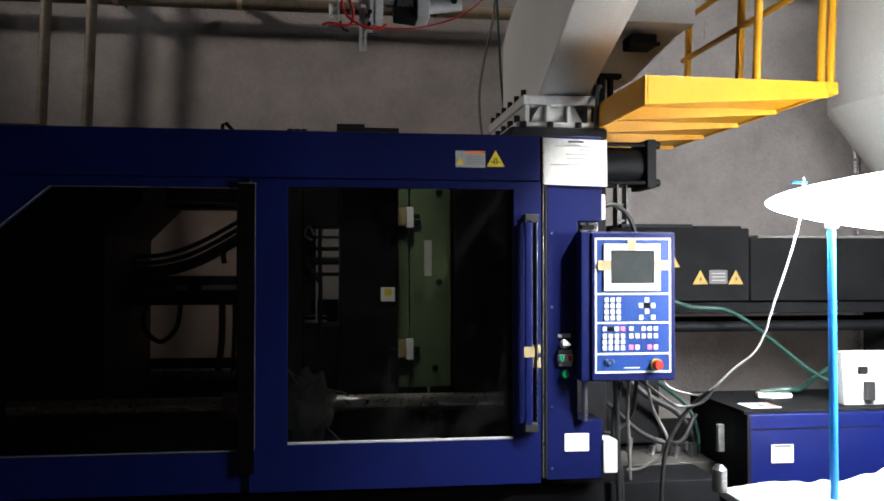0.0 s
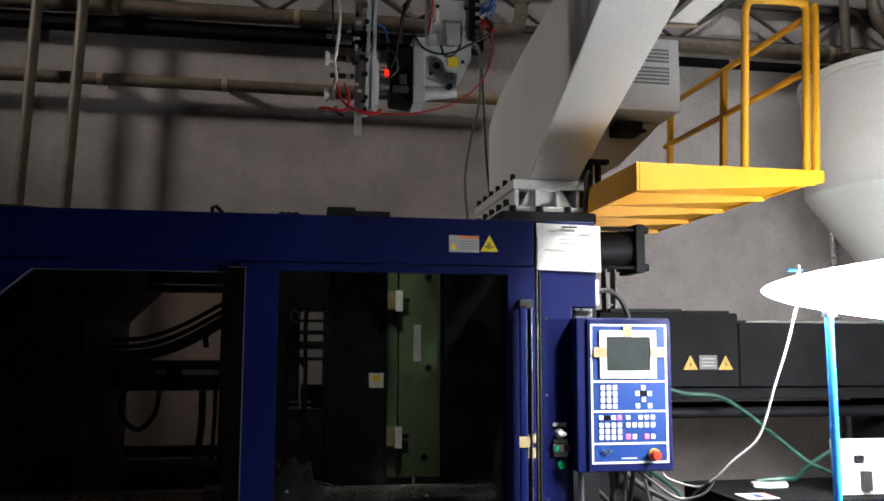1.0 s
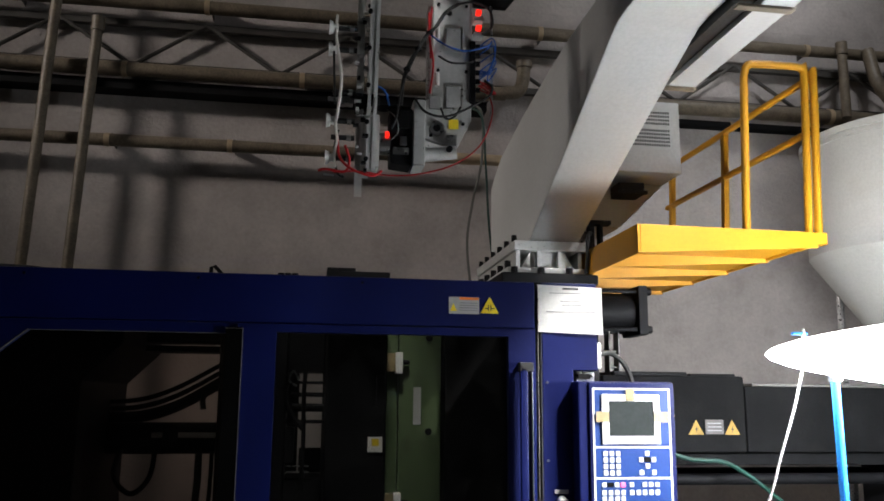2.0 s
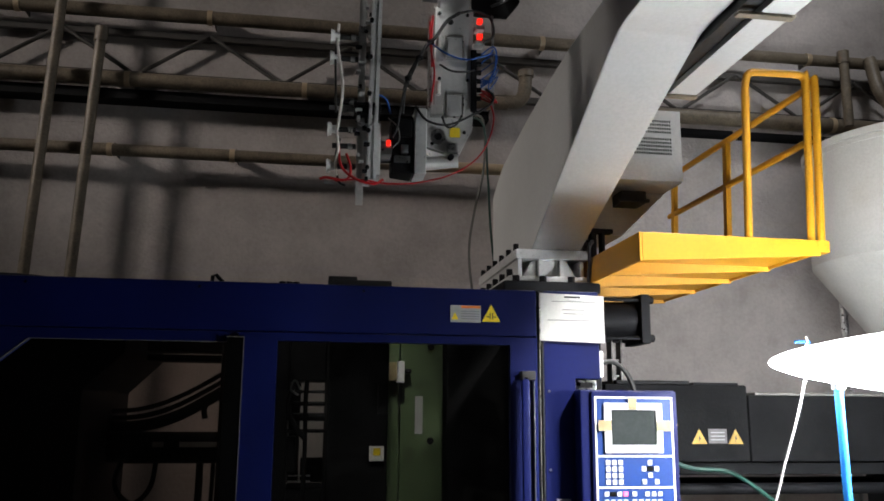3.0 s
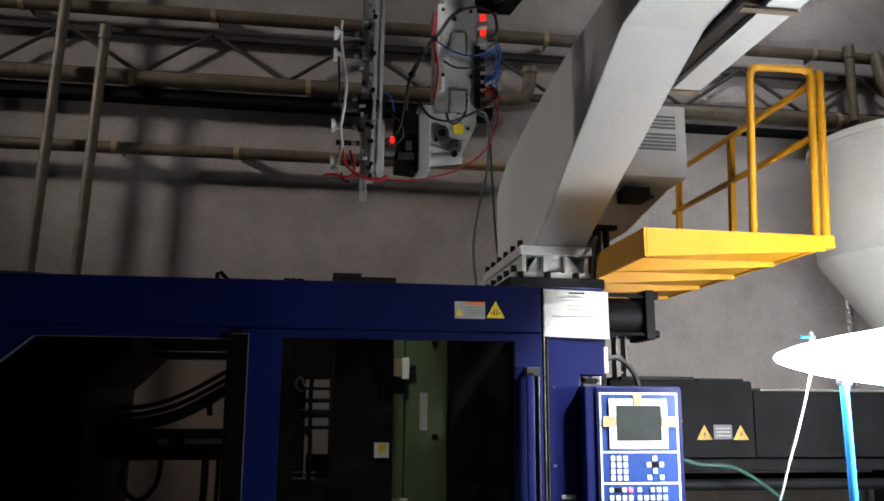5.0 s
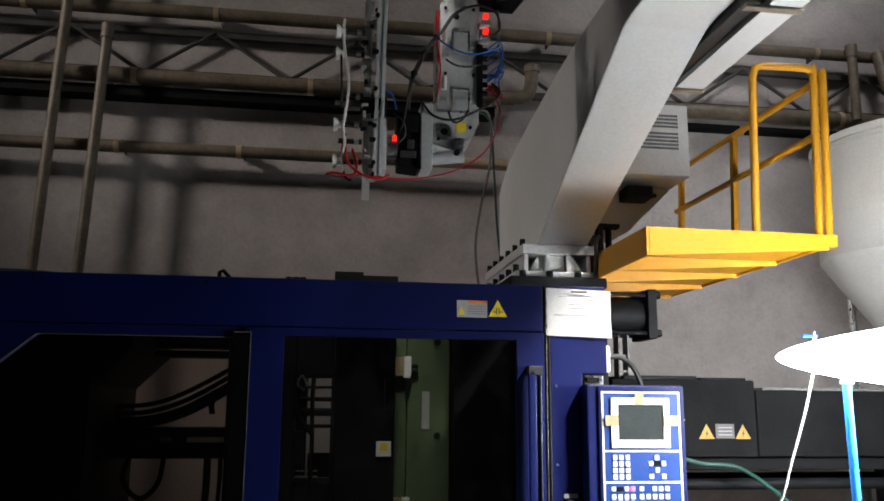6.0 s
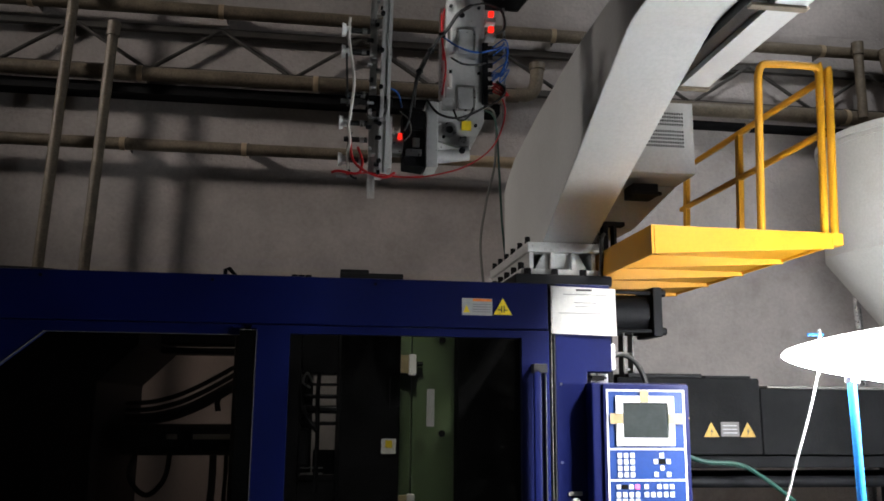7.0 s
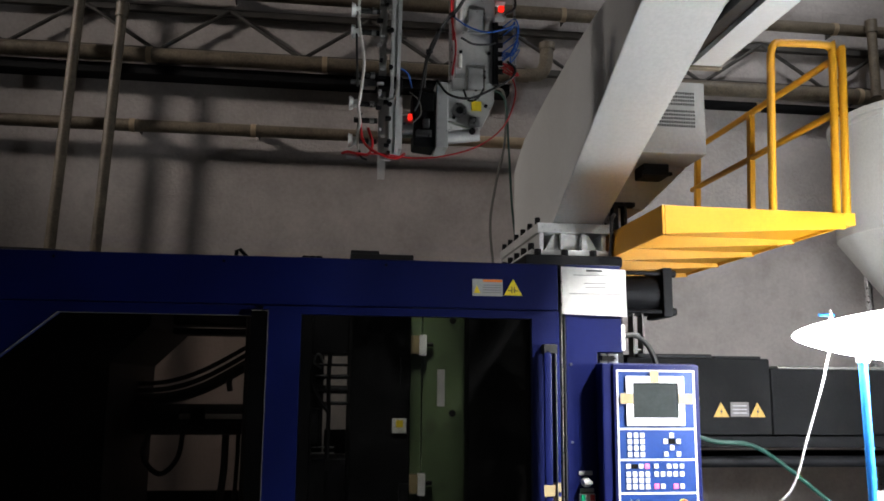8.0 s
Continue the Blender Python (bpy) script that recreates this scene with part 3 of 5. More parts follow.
part("pipe_leg", tube([(-1.53, 1.2, 1.50), (-1.53, 1.2, 1.35), (-1.54, 1.2, 1.1)], 0.012, 8), BLACK_RUBBER, ram)
part("loop_hose", tube([(-1.98, 1.15, 1.56), (-2.02, 1.12, 1.38), (-1.93, 1.12, 1.28), (-1.84, 1.12, 1.36), (-1.82, 1.15, 1.52)], 0.014, 8), BLACK_RUBBER, ram)
for k, (dz, r) in enumerate(((0.014, 0.013), (-0.030, 0.014), (-0.088, 0.032))):
    single("hydraulic_hose", tube([(-2.12, 1.2, 1.745 + dz * 0.8), (-1.92, 1.2, 1.76 + dz * 0.9), (-1.72, 1.2, 1.83 + dz), (-1.45, 1.2, 1.985 + dz)], r, 10), BLACK_RUBBER, "sagging black hydraulic hose inside the clamp", "hose", group="hydraulic hoses")
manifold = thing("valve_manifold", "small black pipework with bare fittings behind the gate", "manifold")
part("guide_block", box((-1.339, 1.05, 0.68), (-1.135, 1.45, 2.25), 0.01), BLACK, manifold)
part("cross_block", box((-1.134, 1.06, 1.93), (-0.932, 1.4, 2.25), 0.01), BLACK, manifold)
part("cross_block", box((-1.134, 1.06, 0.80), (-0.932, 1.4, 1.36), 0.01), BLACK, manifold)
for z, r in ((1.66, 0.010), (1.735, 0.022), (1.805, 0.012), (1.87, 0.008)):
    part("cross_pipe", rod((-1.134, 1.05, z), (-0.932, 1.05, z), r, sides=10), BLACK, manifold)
# Black fillers added to narrow and darken the gap to the bright wall.
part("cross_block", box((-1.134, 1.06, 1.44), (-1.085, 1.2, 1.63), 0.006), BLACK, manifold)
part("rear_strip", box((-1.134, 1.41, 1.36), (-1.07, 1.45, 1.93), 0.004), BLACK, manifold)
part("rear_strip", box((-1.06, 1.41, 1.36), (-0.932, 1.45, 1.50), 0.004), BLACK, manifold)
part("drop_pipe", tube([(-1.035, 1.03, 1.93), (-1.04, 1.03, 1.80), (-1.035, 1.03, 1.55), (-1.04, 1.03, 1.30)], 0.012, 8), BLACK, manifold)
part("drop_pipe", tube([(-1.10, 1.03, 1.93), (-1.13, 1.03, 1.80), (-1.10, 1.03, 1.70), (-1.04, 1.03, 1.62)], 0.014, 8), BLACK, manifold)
part("fitting", tube([(-1.07, 0.98, 1.88), (-1.10, 0.98, 1.93), (-1.12, 0.98, 1.88), (-1.08, 0.98, 1.85)], 0.006, 8), STEEL, manifold, "bare metal fitting")
for z in (1.42, 1.39):
    part("fitting_strip", box((-1.12, 1.04, z), (-1.0, 1.055, z + 0.008), 0.001), STEEL, manifold)

film = thing("plastic_film", "crumpled clear plastic film stuffed behind the gate window", "plastic film")
bm = bmesh.new()
bmesh.ops.create_icosphere(bm, subdivisions=4, radius=1.0)
for v in bm.verts:
    k = 1 + 0.35 * noise.noise(v.co * 2.2) + 0.22 * abs(noise.noise(v.co * 6.0))
    v.co = Vector((-1.07 + 0.10 * v.co.x * k, 0.22 + 0.09 * v.co.y * k, 1.04 + 0.16 * v.co.z * k))
part("film_heap", bm, FILM, film)
part("white_cord", tube([(-1.165, 0.10, 1.24), (-1.10, 0.10, 1.14), (-1.0, 0.10, 0.99), (-0.92, 0.12, 0.90)], 0.004, 6), HOSE_WHITE, film)
part("white_cord", tube([(-1.16, 0.10, 1.10), (-1.155, 0.10, 1.0), (-1.13, 0.10, 0.91)], 0.004, 6), HOSE_WHITE, film)
part("white_cord", tube([(-1.15, 0.12, 1.22), (-1.05, 0.14, 1.16), (-0.90, 0.15, 1.12)], 0.003, 6), HOSE_WHITE, film)
part("tray", box((-1.2, 0.11, 0.70), (-0.9, 0.33, 0.88), 0.006), BLACK, film)

# ---- control panel ----
panel = thing("operator_console", "blue machine control panel with screen and white keys", "control panel")
part("housing", prism([(0.148, 1.186), (0.592, 1.186), (0.592, 1.866), (0.148, 1.866)], "y", -0.085, 0.012, 0.010), BLUE, panel)
part("front_plate", box((0.196, -0.096, 1.192), (0.588, -0.0852, 1.860), 0.004), BLUE, panel)
FY = -0.0962
part("foil", box((0.214, FY - 0.0012, 1.230), (0.562, FY, 1.832), 0), PANEL_BLUE, panel)
lines = bmesh.new()
add_frame(lines, 0.209, 0.567, 1.225, 1.837, FY - 0.0026, FY - 0.0013, (0.008, 0.008, 0.008, 0.008), 0)
for z in (1.583, 1.452, 1.312):
    add_box(lines, (0.217, FY - 0.0026, z - 0.004), (0.559, FY - 0.0013, z + 0.004), 0)
part("white_border", lines, WHITE_PLASTIC, panel, "white printed border lines")
bez = part("screen_bezel", add_frame(bmesh.new(), 0.249, 0.516, 1.596, 1.810, FY - 0.010, FY - 0.0014, (0.033, 0.030, 0.034, 0.030), 0.003), WHITE_PLASTIC, panel, "white screen surround")
part("screen", box((0.283, FY - 0.006, 1.631), (0.485, FY - 0.0015, 1.779), 0), SCREEN, panel, "switched-off dark screen")
part("logo", box((0.268, FY - 0.0112, 1.793), (0.318, FY - 0.0101, 1.798), 0), GREY_INK, bez)
for x0, x1, z0, z1 in ((0.360, 0.398, 1.782, 1.835), (0.222, 0.280, 1.69, 1.735), (0.488, 0.552, 1.69, 1.735)):
    part("tape_patch", box((x0, FY - 0.0118, z0), (x1, FY - 0.0103, z1), 0), TAPE, panel, "piece of brown tape")


def key(x, z, w=0.020, h=0.021, mat=None, label=""):
    return part("key", box((x - w / 2, FY - 0.006, z - h / 2), (x + w / 2, FY - 0.0013, z + h / 2), 0.002), mat or KEY, panel, label)


for i in range(3):
    for j in range(4):
        key(0.262 + 0.0285 * i, 1.556 - 0.0272 * j)
for x, z in ((0.452, 1.556), (0.424, 1.530), (0.482, 1.530), (0.453, 1.503), (0.425, 1.476), (0.482, 1.476)):
    key(x, z)
part("logo_key", box((0.438, FY - 0.003, 1.519), (0.468, FY - 0.0013, 1.541), 0), DARK_GREY, panel)
for i, x in enumerate((0.253, 0.310, 0.338, 0.378, 0.436, 0.465, 0.494)):
    key(x, 1.425, h=0.019, mat=LED_PINK if i == 2 else None, label="key lit pink" if i == 2 else "")
key(0.281, 1.425, 0.030, 0.019, DARK_GREY, "dark grey key")
for i in range(4):
    for j in range(3):
        key(0.253 + 0.0285 * i, 1.392 - 0.0265 * j)
for x in (0.378, 0.407, 0.436, 0.465, 0.494):
    key(x, 1.392)
for x, lit in ((0.378, 1), (0.407, 0), (0.465, 1), (0.494, 0)):
    key(x, 1.341, mat=LED_PINK if lit else None, label="key lit pink" if lit else "")
for x, z in ((0.262, 1.281), (0.276, 1.270), (0.290, 1.281)):
    part("key_switch", rod((x, FY, z), (x, FY - 0.012, z), 0.006), CHROME, panel, "small metal key switch")
part("text_line", box((0.345, FY - 0.0022, 1.246), (0.418, FY - 0.0013, 1.250), 0), WHITE_PLASTIC, panel)
stop = part("stop_collar", rod((0.496, FY, 1.262), (0.496, FY - 0.016, 1.262), 0.026), SIGN_YELLOW, panel, "yellow stop button collar")
part("stop_button", rod((0.496, FY - 0.016, 1.262), (0.496, FY - 0.044, 1.262), 0.024, 0.019, 24), RED_BUTTON, stop, "red mushroom stop button")
part("hanger_tube", tube([(0.18, -0.03, 1.19), (0.18, -0.03, 1.10), (0.185, -0.02, 1.0)], 0.014, 10), STEEL, panel, "bare metal hanger tube")
part("rear_arm", box((0.158, 0.012, 1.3), (0.22, 0.10, 1.8), 0.006), BLACK, panel)

# ---- cables under the panel ----
def cable(points, r, mat, label):
    return single("cable", tube(points, r, 8), mat, label, "cable", group="loose cables")


cable([(0.50, 0.05, 1.188), (0.55, 0.12, 1.09), (0.60, 0.2, 1.0), (0.675, 0.2, 0.85), (0.665, 0.25, 0.77), (0.57, 0.28, 0.70), (0.50, 0.3, 0.685)], 0.008, CABLE_GREY, "grey cable hanging under the control panel")
cable([(0.46, 0.05, 1.188), (0.48, 0.15, 1.02), (0.45, 0.2, 0.94), (0.38, 0.18, 0.90), (0.30, 0.14, 0.92)], 0.011, BLACK_RUBBER, "black cable looping under the control panel")
cable([(0.42, 0.04, 1.188), (0.44, 0.12, 1.0), (0.455, 0.14, 0.83), (0.46, 0.14, 0.5), (0.44, 0.14, 0.0)], 0.009, CABLE_GREY, "grey cable hanging down to the floor")
cable([(0.38, 0.03, 1.188), (0.36, 0.1, 0.95), (0.40, 0.1, 0.7), (0.40, 0.1, 0.3), (0.40, 0.1, 0.0)], 0.013, BLACK_RUBBER, "thick black cable hanging to the floor")
cable([(0.345, 0.03, 1.188), (0.37, 0.06, 0.9), (0.375, 0.06, 0.4), (0.37, 0.06, 0.0)], 0.012, BLACK_RUBBER, "thick black cable hanging to the floor")
cable([(0.295, 0.06, 1.99), (0.36, 0.08, 2.0), (0.43, 0.1, 1.96), (0.47, 0.1, 1.88), (0.46, 0.06, 1.80), (0.42, 0.02, 1.74), (0.38, 0.011, 1.70)], 0.012, BLACK_RUBBER, "black cable from the socket to the panel")
cable([(0.962, -0.50, 1.905), (0.936, -0.47, 1.761), (0.884, -0.44, 1.572), (0.828, -0.40, 1.367), (0.744, -0.34, 1.265), (0.675, -0.28, 1.173), (0.641, -0.20, 1.136), (0.573, -0.08, 1.150), (0.55, -0.04, 1.190)], 0.0048, HOSE_WHITE, "white lamp cord slung over to the panel")
cable([(0.675, -0.27, 1.165), (0.62, -0.22, 1.10), (0.55, -0.2, 1.0), (0.49, -0.2, 0.85), (0.47, -0.2, 0.5), (0.45, -0.2, 0.0)], 0.010, BLACK_RUBBER, "black cable tied to the lamp cord")
cable([(0.70, -0.3, 1.21), (0.65, -0.26, 1.12), (0.59, -0.22, 1.09), (0.53, -0.2, 1.10), (0.48, -0.1, 1.15), (0.44, 0.0, 1.188)], 0.006, CABLE_GREY, "thin grey cable looped below the panel")

# ---- nozzle side: cylinder, injection unit ----
cyl = thing("hydraulic_cylinder", "black hydraulic cylinder with a square bolted end plate", "cylinder")
part("barrel", rod((0.50, 0.9, 2.285), (0.80, 0.9, 2.285), 0.098, sides=28), BLACK, cyl)
part("end_plate", box((0.795, 0.765, 2.148), (0.85, 1.035, 2.425), 0.008), BLACK, cyl)
for y in (0.80, 1.0):
    for z in (2.18, 2.395):
        part("tie_rod", rod((0.50, y, z), (0.875, y, z), 0.012, sides=8), BLACK, cyl)
        part("nut", rod((0.85, y, z), (0.878, y, z), 0.022, sides=6), BLACK, cyl)
for x in (0.692, 0.748):
    part("mount_arm", box((x, 0.98, 1.90), (x + 0.012, 1.06, 2.19), 0.003), CABLE_GREY, cyl, "pale bare metal strut")
for z in (1.97, 2.06):
    part("mount_rung", box((0.71, 1.0, z), (0.748, 1.02, z + 0.012), 0.002), CABLE_GREY, cyl)

inj = thing("injection_unit", "dark grey covered injection unit with warning signs", "injection unit")
part("cover", box((0.62, 0.9, 1.50), (1.475, 1.5, 1.93), 0.012), DARK_GREY, inj)
part("cover", box((1.478, 0.9, 1.50), (3.0, 1.5, 1.875), 0.012), DARK_GREY, inj)
part("cover", box((3.003, 0.9, 1.50), (4.6, 1.5, 1.875), 0.012), DARK_GREY, inj)
part("lid_plate", box((0.70, 0.93, 1.93), (1.14, 1.4, 1.952), 0.005), BLACK, inj)
part("lid_plate", box((1.17, 0.95, 1.93), (1.45, 1.4, 1.945), 0.005), BLACK, inj)
part("lid_plate", box((1.55, 0.95, 1.875), (2.9, 1.4, 1.892), 0.005), CABLE_GREY, inj, "pale grey lid strip")
part("lower_lip", box((0.62, 0.96, 1.425), (4.6, 1.48, 1.497), 0.006), DARK_GREY, inj, "dusty grey lower rail")
part("slide_bar", rod((0.55, 1.0, 1.345), (4.6, 1.0, 1.345), 0.032, sides=18), BLACK, inj)
part("slide_bar", rod((0.55, 1.45, 1.345), (4.6, 1.45, 1.345), 0.032, sides=18), BLACK, inj)
for x in (0.75, 2.6, 4.4):
    part("pedestal", box((x, 0.95, 0.66), (x + 0.18, 1.5, 1.425), 0.008), BLACK, inj)
warning_triangle(1.166, 0.897, 1.600, 0.082, "bolt", "yellow triangular electric warning sticker on the cover, dimmed in colour", SIGN_DIMMED)
warning_triangle(1.385, 0.897, 1.600, 0.082, "hot", "yellow triangular hot surface warning sticker on the cover, dimmed in colour", SIGN_DIMMED)
warning_triangle(0.985, 0.897, 1.70, 0.10, "hot", "yellow triangular warning sticker beside the panel, dimmed in colour", SIGN_DIMMED)
tag_plate = thing("notice_label", "small grey printed label between two warning stickers", "label")
part("plate", box((1.222, 0.894, 1.603), (1.332, 0.899, 1.683), 0), LABEL_DIMMED, tag_plate)
for k in range(3):
    part("text_line", box((1.235, 0.892, 1.620 + 0.02 * k), (1.318, 0.8938, 1.626 + 0.02 * k), 0), GREY_INK, tag_plate)
single("green_hose", tube([(0.90, 0.8, 1.53), (1.06, 0.78, 1.473), (1.26, 0.76, 1.455), (1.43, 0.75, 1.358), (1.63, 0.72, 1.195), (1.75, 0.65, 1.09), (1.9, 0.55, 1.02)], 0.012, 8), HOSE_GREEN, "thin green hose drooping before the injection unit", "hose")

base_bed = thing("steel_plinth", "dark steel base under the injection unit with a worn ledge", "machine bed")
part("base_body", box((0.91, 0.76, 0.0), (4.6, 1.75, 0.66), 0.01), BLACK, base_bed)
part("ledge", box((0.30, 0.40, 0.60), (1.02, 0.72, 0.69), 0.006), TRUSS, base_bed, "dusty grey ledge")
part("ledge_wall", box((0.32, 0.42, 0.0), (1.0, 0.70, 0.60), 0.006), DARK_GREY, base_bed)
for k in range(9):
    x, y = 0.62 + 0.37 * random.random(), 0.48 + 0.2 * random.random()
    part("fitting", rod((x, y, 0.69), (x + 0.01, y, 0.72 + 0.05 * random.random()), 0.015 + 0.012 * random.random(), sides=10), random.choice((BLACK, CABLE_GREY, STEEL)), base_bed)
nozzle = thing("nozzle_guard", "black nozzle guard between platen and injection unit", "guard")
part("body", box((0.53, 0.80, 0.70), (0.88, 1.5, 1.28), 0.02), BLACK, nozzle)
part("hose_loop", tube([(0.60, 0.76, 1.15), (0.75, 0.70, 1.0), (0.92, 0.66, 0.90), (1.0, 0.6, 0.75), (0.95, 0.55, 0.70)], 0.018, 8), BLACK_RUBBER, nozzle)
part("hose_loop", tube([(0.85, 0.76, 1.05), (0.95, 0.62, 0.95), (1.0, 0.58, 0.82), (0.99, 0.55, 0.70)], 0.010, 8), HOSE_GREEN, nozzle, "thin green hose")
part("hose_loop", tube([(0.55, 0.78, 0.95), (0.70, 0.6, 0.80), (0.88, 0.55, 0.76), (1.0, 0.6, 0.9)], 0.014, 8), BLACK_RUBBER, nozzle)

blue_box = thing("machine_cabinet", "blue steel machine cabinet with a black top", "cabinet")
part("body", box((1.04, 0.08, 0.05), (3.4, 0.70, 0.99), 0.012), BLUE, blue_box)
part("top_sheet", box((1.02, 0.10, 0.99), (3.4, 0.72, 1.004), 0.003), DARK_GREY, blue_box, "dusty black top sheet")
part("side_sheet", box((1.022, 0.07, 0.05), (1.039, 0.72, 0.989), 0.003), BLACK, blue_box, "black side sheet")
part("seam", box((1.045, 0.076, 0.915), (3.4, 0.0795, 0.920), 0), BLACK, blue_box)
lab = part("label_holder", box((1.146, 0.073, 0.752), (1.262, 0.079, 0.842), 0.002), LABEL_GREY, blue_box, "pale label in a metal holder")
part("label_top", box((1.16, 0.070, 0.828), (1.248, 0.0728, 0.840), 0), CABLE_GREY, lab)
part("side_lever", box((0.985, 0.30, 0.76), (1.02, 0.33, 0.90), 0.005), LABEL_GREY, blue_box, "grey side lever")
leaf = thing("paper_leaflet", "printed leaflet lying on the cabinet", "paper")
part("page", box((1.09, 0.16, 1.0045), (1.25, 0.30, 1.0065), 0), PAPER, leaf)
part("print_block", box((1.15, 0.18, 1.0067), (1.20, 0.28, 1.0075), 0), PANEL_BLUE, leaf)
part("print_block", box((1.21, 0.18, 1.0067), (1.245, 0.28, 1.0075), 0), RED_BUTTON, leaf)
rag = single("rag", prism([(1.28, 0.45), (1.34, 0.40), (1.46, 0.42), (1.50, 0.50), (1.40, 0.54), (1.30, 0.52)], "z", 1.0045, 1.03, 0.01), HOSE_WHITE, "small pale rag lying on the cabinet", "rag")
ctl = thing("control_box", "light grey control box with black sockets on the cabinet", "control box")
part("case", prism([(1.60, 1.005), (2.4, 1.005), (2.4, 1.275), (1.585, 1.275)], "y", 0.18, 0.25, 0.008), LABEL_GREY, ctl)
part("socket", box((1.672, 0.168, 1.165), (1.722, 0.18, 1.20), 0.003), BLACK, ctl)
part("socket", box((1.70, 0.150, 1.03), (1.752, 0.18, 1.125), 0.006), BLACK_RUBBER, ctl)
single("green_hose", tube([(1.32, 0.5, 1.03), (1.45, 0.45, 1.05), (1.55, 0.5, 1.04), (1.75, 0.66, 1.09), (1.95, 0.66, 1.2)], 0.012, 8), HOSE_GREEN, "green hose lying across the cabinet", "hose")

# ---- robot traverse ----
traverse = thing("robot_traverse", "white painted goose-neck traverse of the take-out robot", "robot beam")
neck = [(0.78, 2.655), (0.20, 2.922), (-0.34, 3.174), (-0.56, 3.273), (-0.63, 3.298), (-0.72, 3.306), (-4.6, 3.306), (-4.6, 3.52), (-0.6, 3.52), (-0.35, 3.52), (0.0, 3.515), (0.31, 3.495), (0.9, 3.43), (1.45, 3.345), (1.66, 3.26), (1.76, 3.20), (1.76, 2.655)]
neck_mesh = prism(neck, "x", 0.168, 0.456, 0.012)
for v in neck_mesh.verts:
    if v.co.x > 0.3:  # the box widens towards the bend
        v.co.x += 0.055 * min(1.30, max(0.0, 0.70 - v.co.y))
part("neck", neck_mesh, WHITE_PAINT, traverse)
part("chain_tray", prism([(-0.09, 3.245), (-4.6, 3.245), (-4.6, 3.40), (-0.09, 3.40)], "x", 0.60, 0.737, 0.004), WHITE_PAINT, traverse, "white cable tray")
part("drag_chain", prism([(-0.09, 3.27), (-4.6, 3.27), (-4.6, 3.36), (-0.09, 3.36)], "x", 0.531, 0.599), BLACK_RUBBER, traverse, "black drag chain in the slot")
for y in (-0.13, -0.95, -2.0, -3.1):
    part("tray_strap", box((0.51, y - 0.018, 3.232), (0.742, y + 0.018, 3.244), 0.002), PIPE, traverse, "dull metal strap")
part("rail", box((0.22, -4.5, 3.521), (0.30, -0.62, 3.555), 0.003), STEEL, traverse, "steel running rail")
part("mount_base", box((0.03, 0.72, 2.462), (0.475, 1.80, 2.50), 0.004), ALU, traverse, "bare cast base plate")
part("mount_base", box((0.075, 0.74, 2.60), (0.50, 1.79, 2.653), 0.004), ALU, traverse, "bare cast top flange")
for x in (0.10, 0.22, 0.34, 0.455):
    part("gusset", box((x - 0.012, 0.76, 2.50), (x + 0.012, 1.77, 2.60), 0.003), ALU, traverse)
part("gusset_slant", prism([(0.12, 2.50), (0.44, 2.50), (0.38, 2.60), (0.18, 2.60)], "y", 0.80, 0.84, 0.003), ALU, traverse)
for k in range(6):
    y = 0.80 + 0.18 * k
    part("bolt", rod((0.05, y, 2.50), (0.05, y, 2.545), 0.018, sides=6), BLACK, traverse)
    part("bolt", rod((0.088, y, 2.653), (0.088, y, 2.69), 0.016, sides=6), BLACK, traverse)
cab = part("drive_cabinet", box((0.60, 0.72, 3.075), (1.065, 1.35, 3.505), 0.008), WHITE_PAINT, traverse, "white drive cabinet with vents")
slots = [bmesh.new(), bmesh.new()]
for i in range(9):
    for j in range(16):
        z = 3.232 + 0.022 * i + (0.020 if i > 4 else 0.0)
        add_box(slots[i > 4], (0.772 + 0.0145 * j, 0.7165, z), (0.781 + 0.0145 * j, 0.7185, z + 0.013), 0)
for field in slots:
    part("vent_grille", field, INK, cab, "rows of small dark vent slots")
fan = part("fan_box", box((0.715, 0.80, 2.962), (0.87, 0.95, 3.035), 0.008), BLACK, cab, "black plastic fan")
part("fan_foot", box((0.703, 0.79, 2.965), (0.884, 0.81, 2.985), 0.002), BLACK, fan)
part("lower_housing", prism([(0.60, 2.80), (0.78, 2.80), (1.06, 3.073), (0.60, 3.073)], "y", 0.98, 1.35, 0.006), WHITE_PAINT, cab)
brk = part("side_bracket", box((0.51, 0.90, 2.66), (0.60, 1.0, 2.80), 0.004), STEEL, traverse, "small metal clamp bracket")
part("clamp_bar", box((0.50, 0.80, 2.775), (0.66, 0.86, 2.80), 0.003), DARK_GREY, brk)
part("clamp_leg", box((0.53, 0.80, 2.62), (0.56, 0.86, 2.775), 0.003), DARK_GREY, brk)
part("clamp_leg", box((0.59, 0.80, 2.66), (0.61, 0.86, 2.775), 0.003), DARK_GREY, brk)
single("cable", tube([(0.47, 0.70, 2.47), (0.472, 0.68, 2.56), (0.475, 0.68, 2.66), (0.50, 0.72, 2.70), (0.53, 0.79, 2.72)], 0.011, 8), BLACK_RUBBER, "black cable rising beside the robot base", "cable", group="loose cables")
single("green_hose", tube([(0.10, 3.36, 4.50), (0.12, 2.6, 4.1), (0.14, 1.95, 3.8), (0.15, 1.84, 3.4), (0.17, 1.84, 3.0), (0.20, 1.84, 2.7), (0.22, 1.83, 2.46)], 0.008, 8), HOSE_GREEN, "thin green hose hanging behind the traverse", "hose")
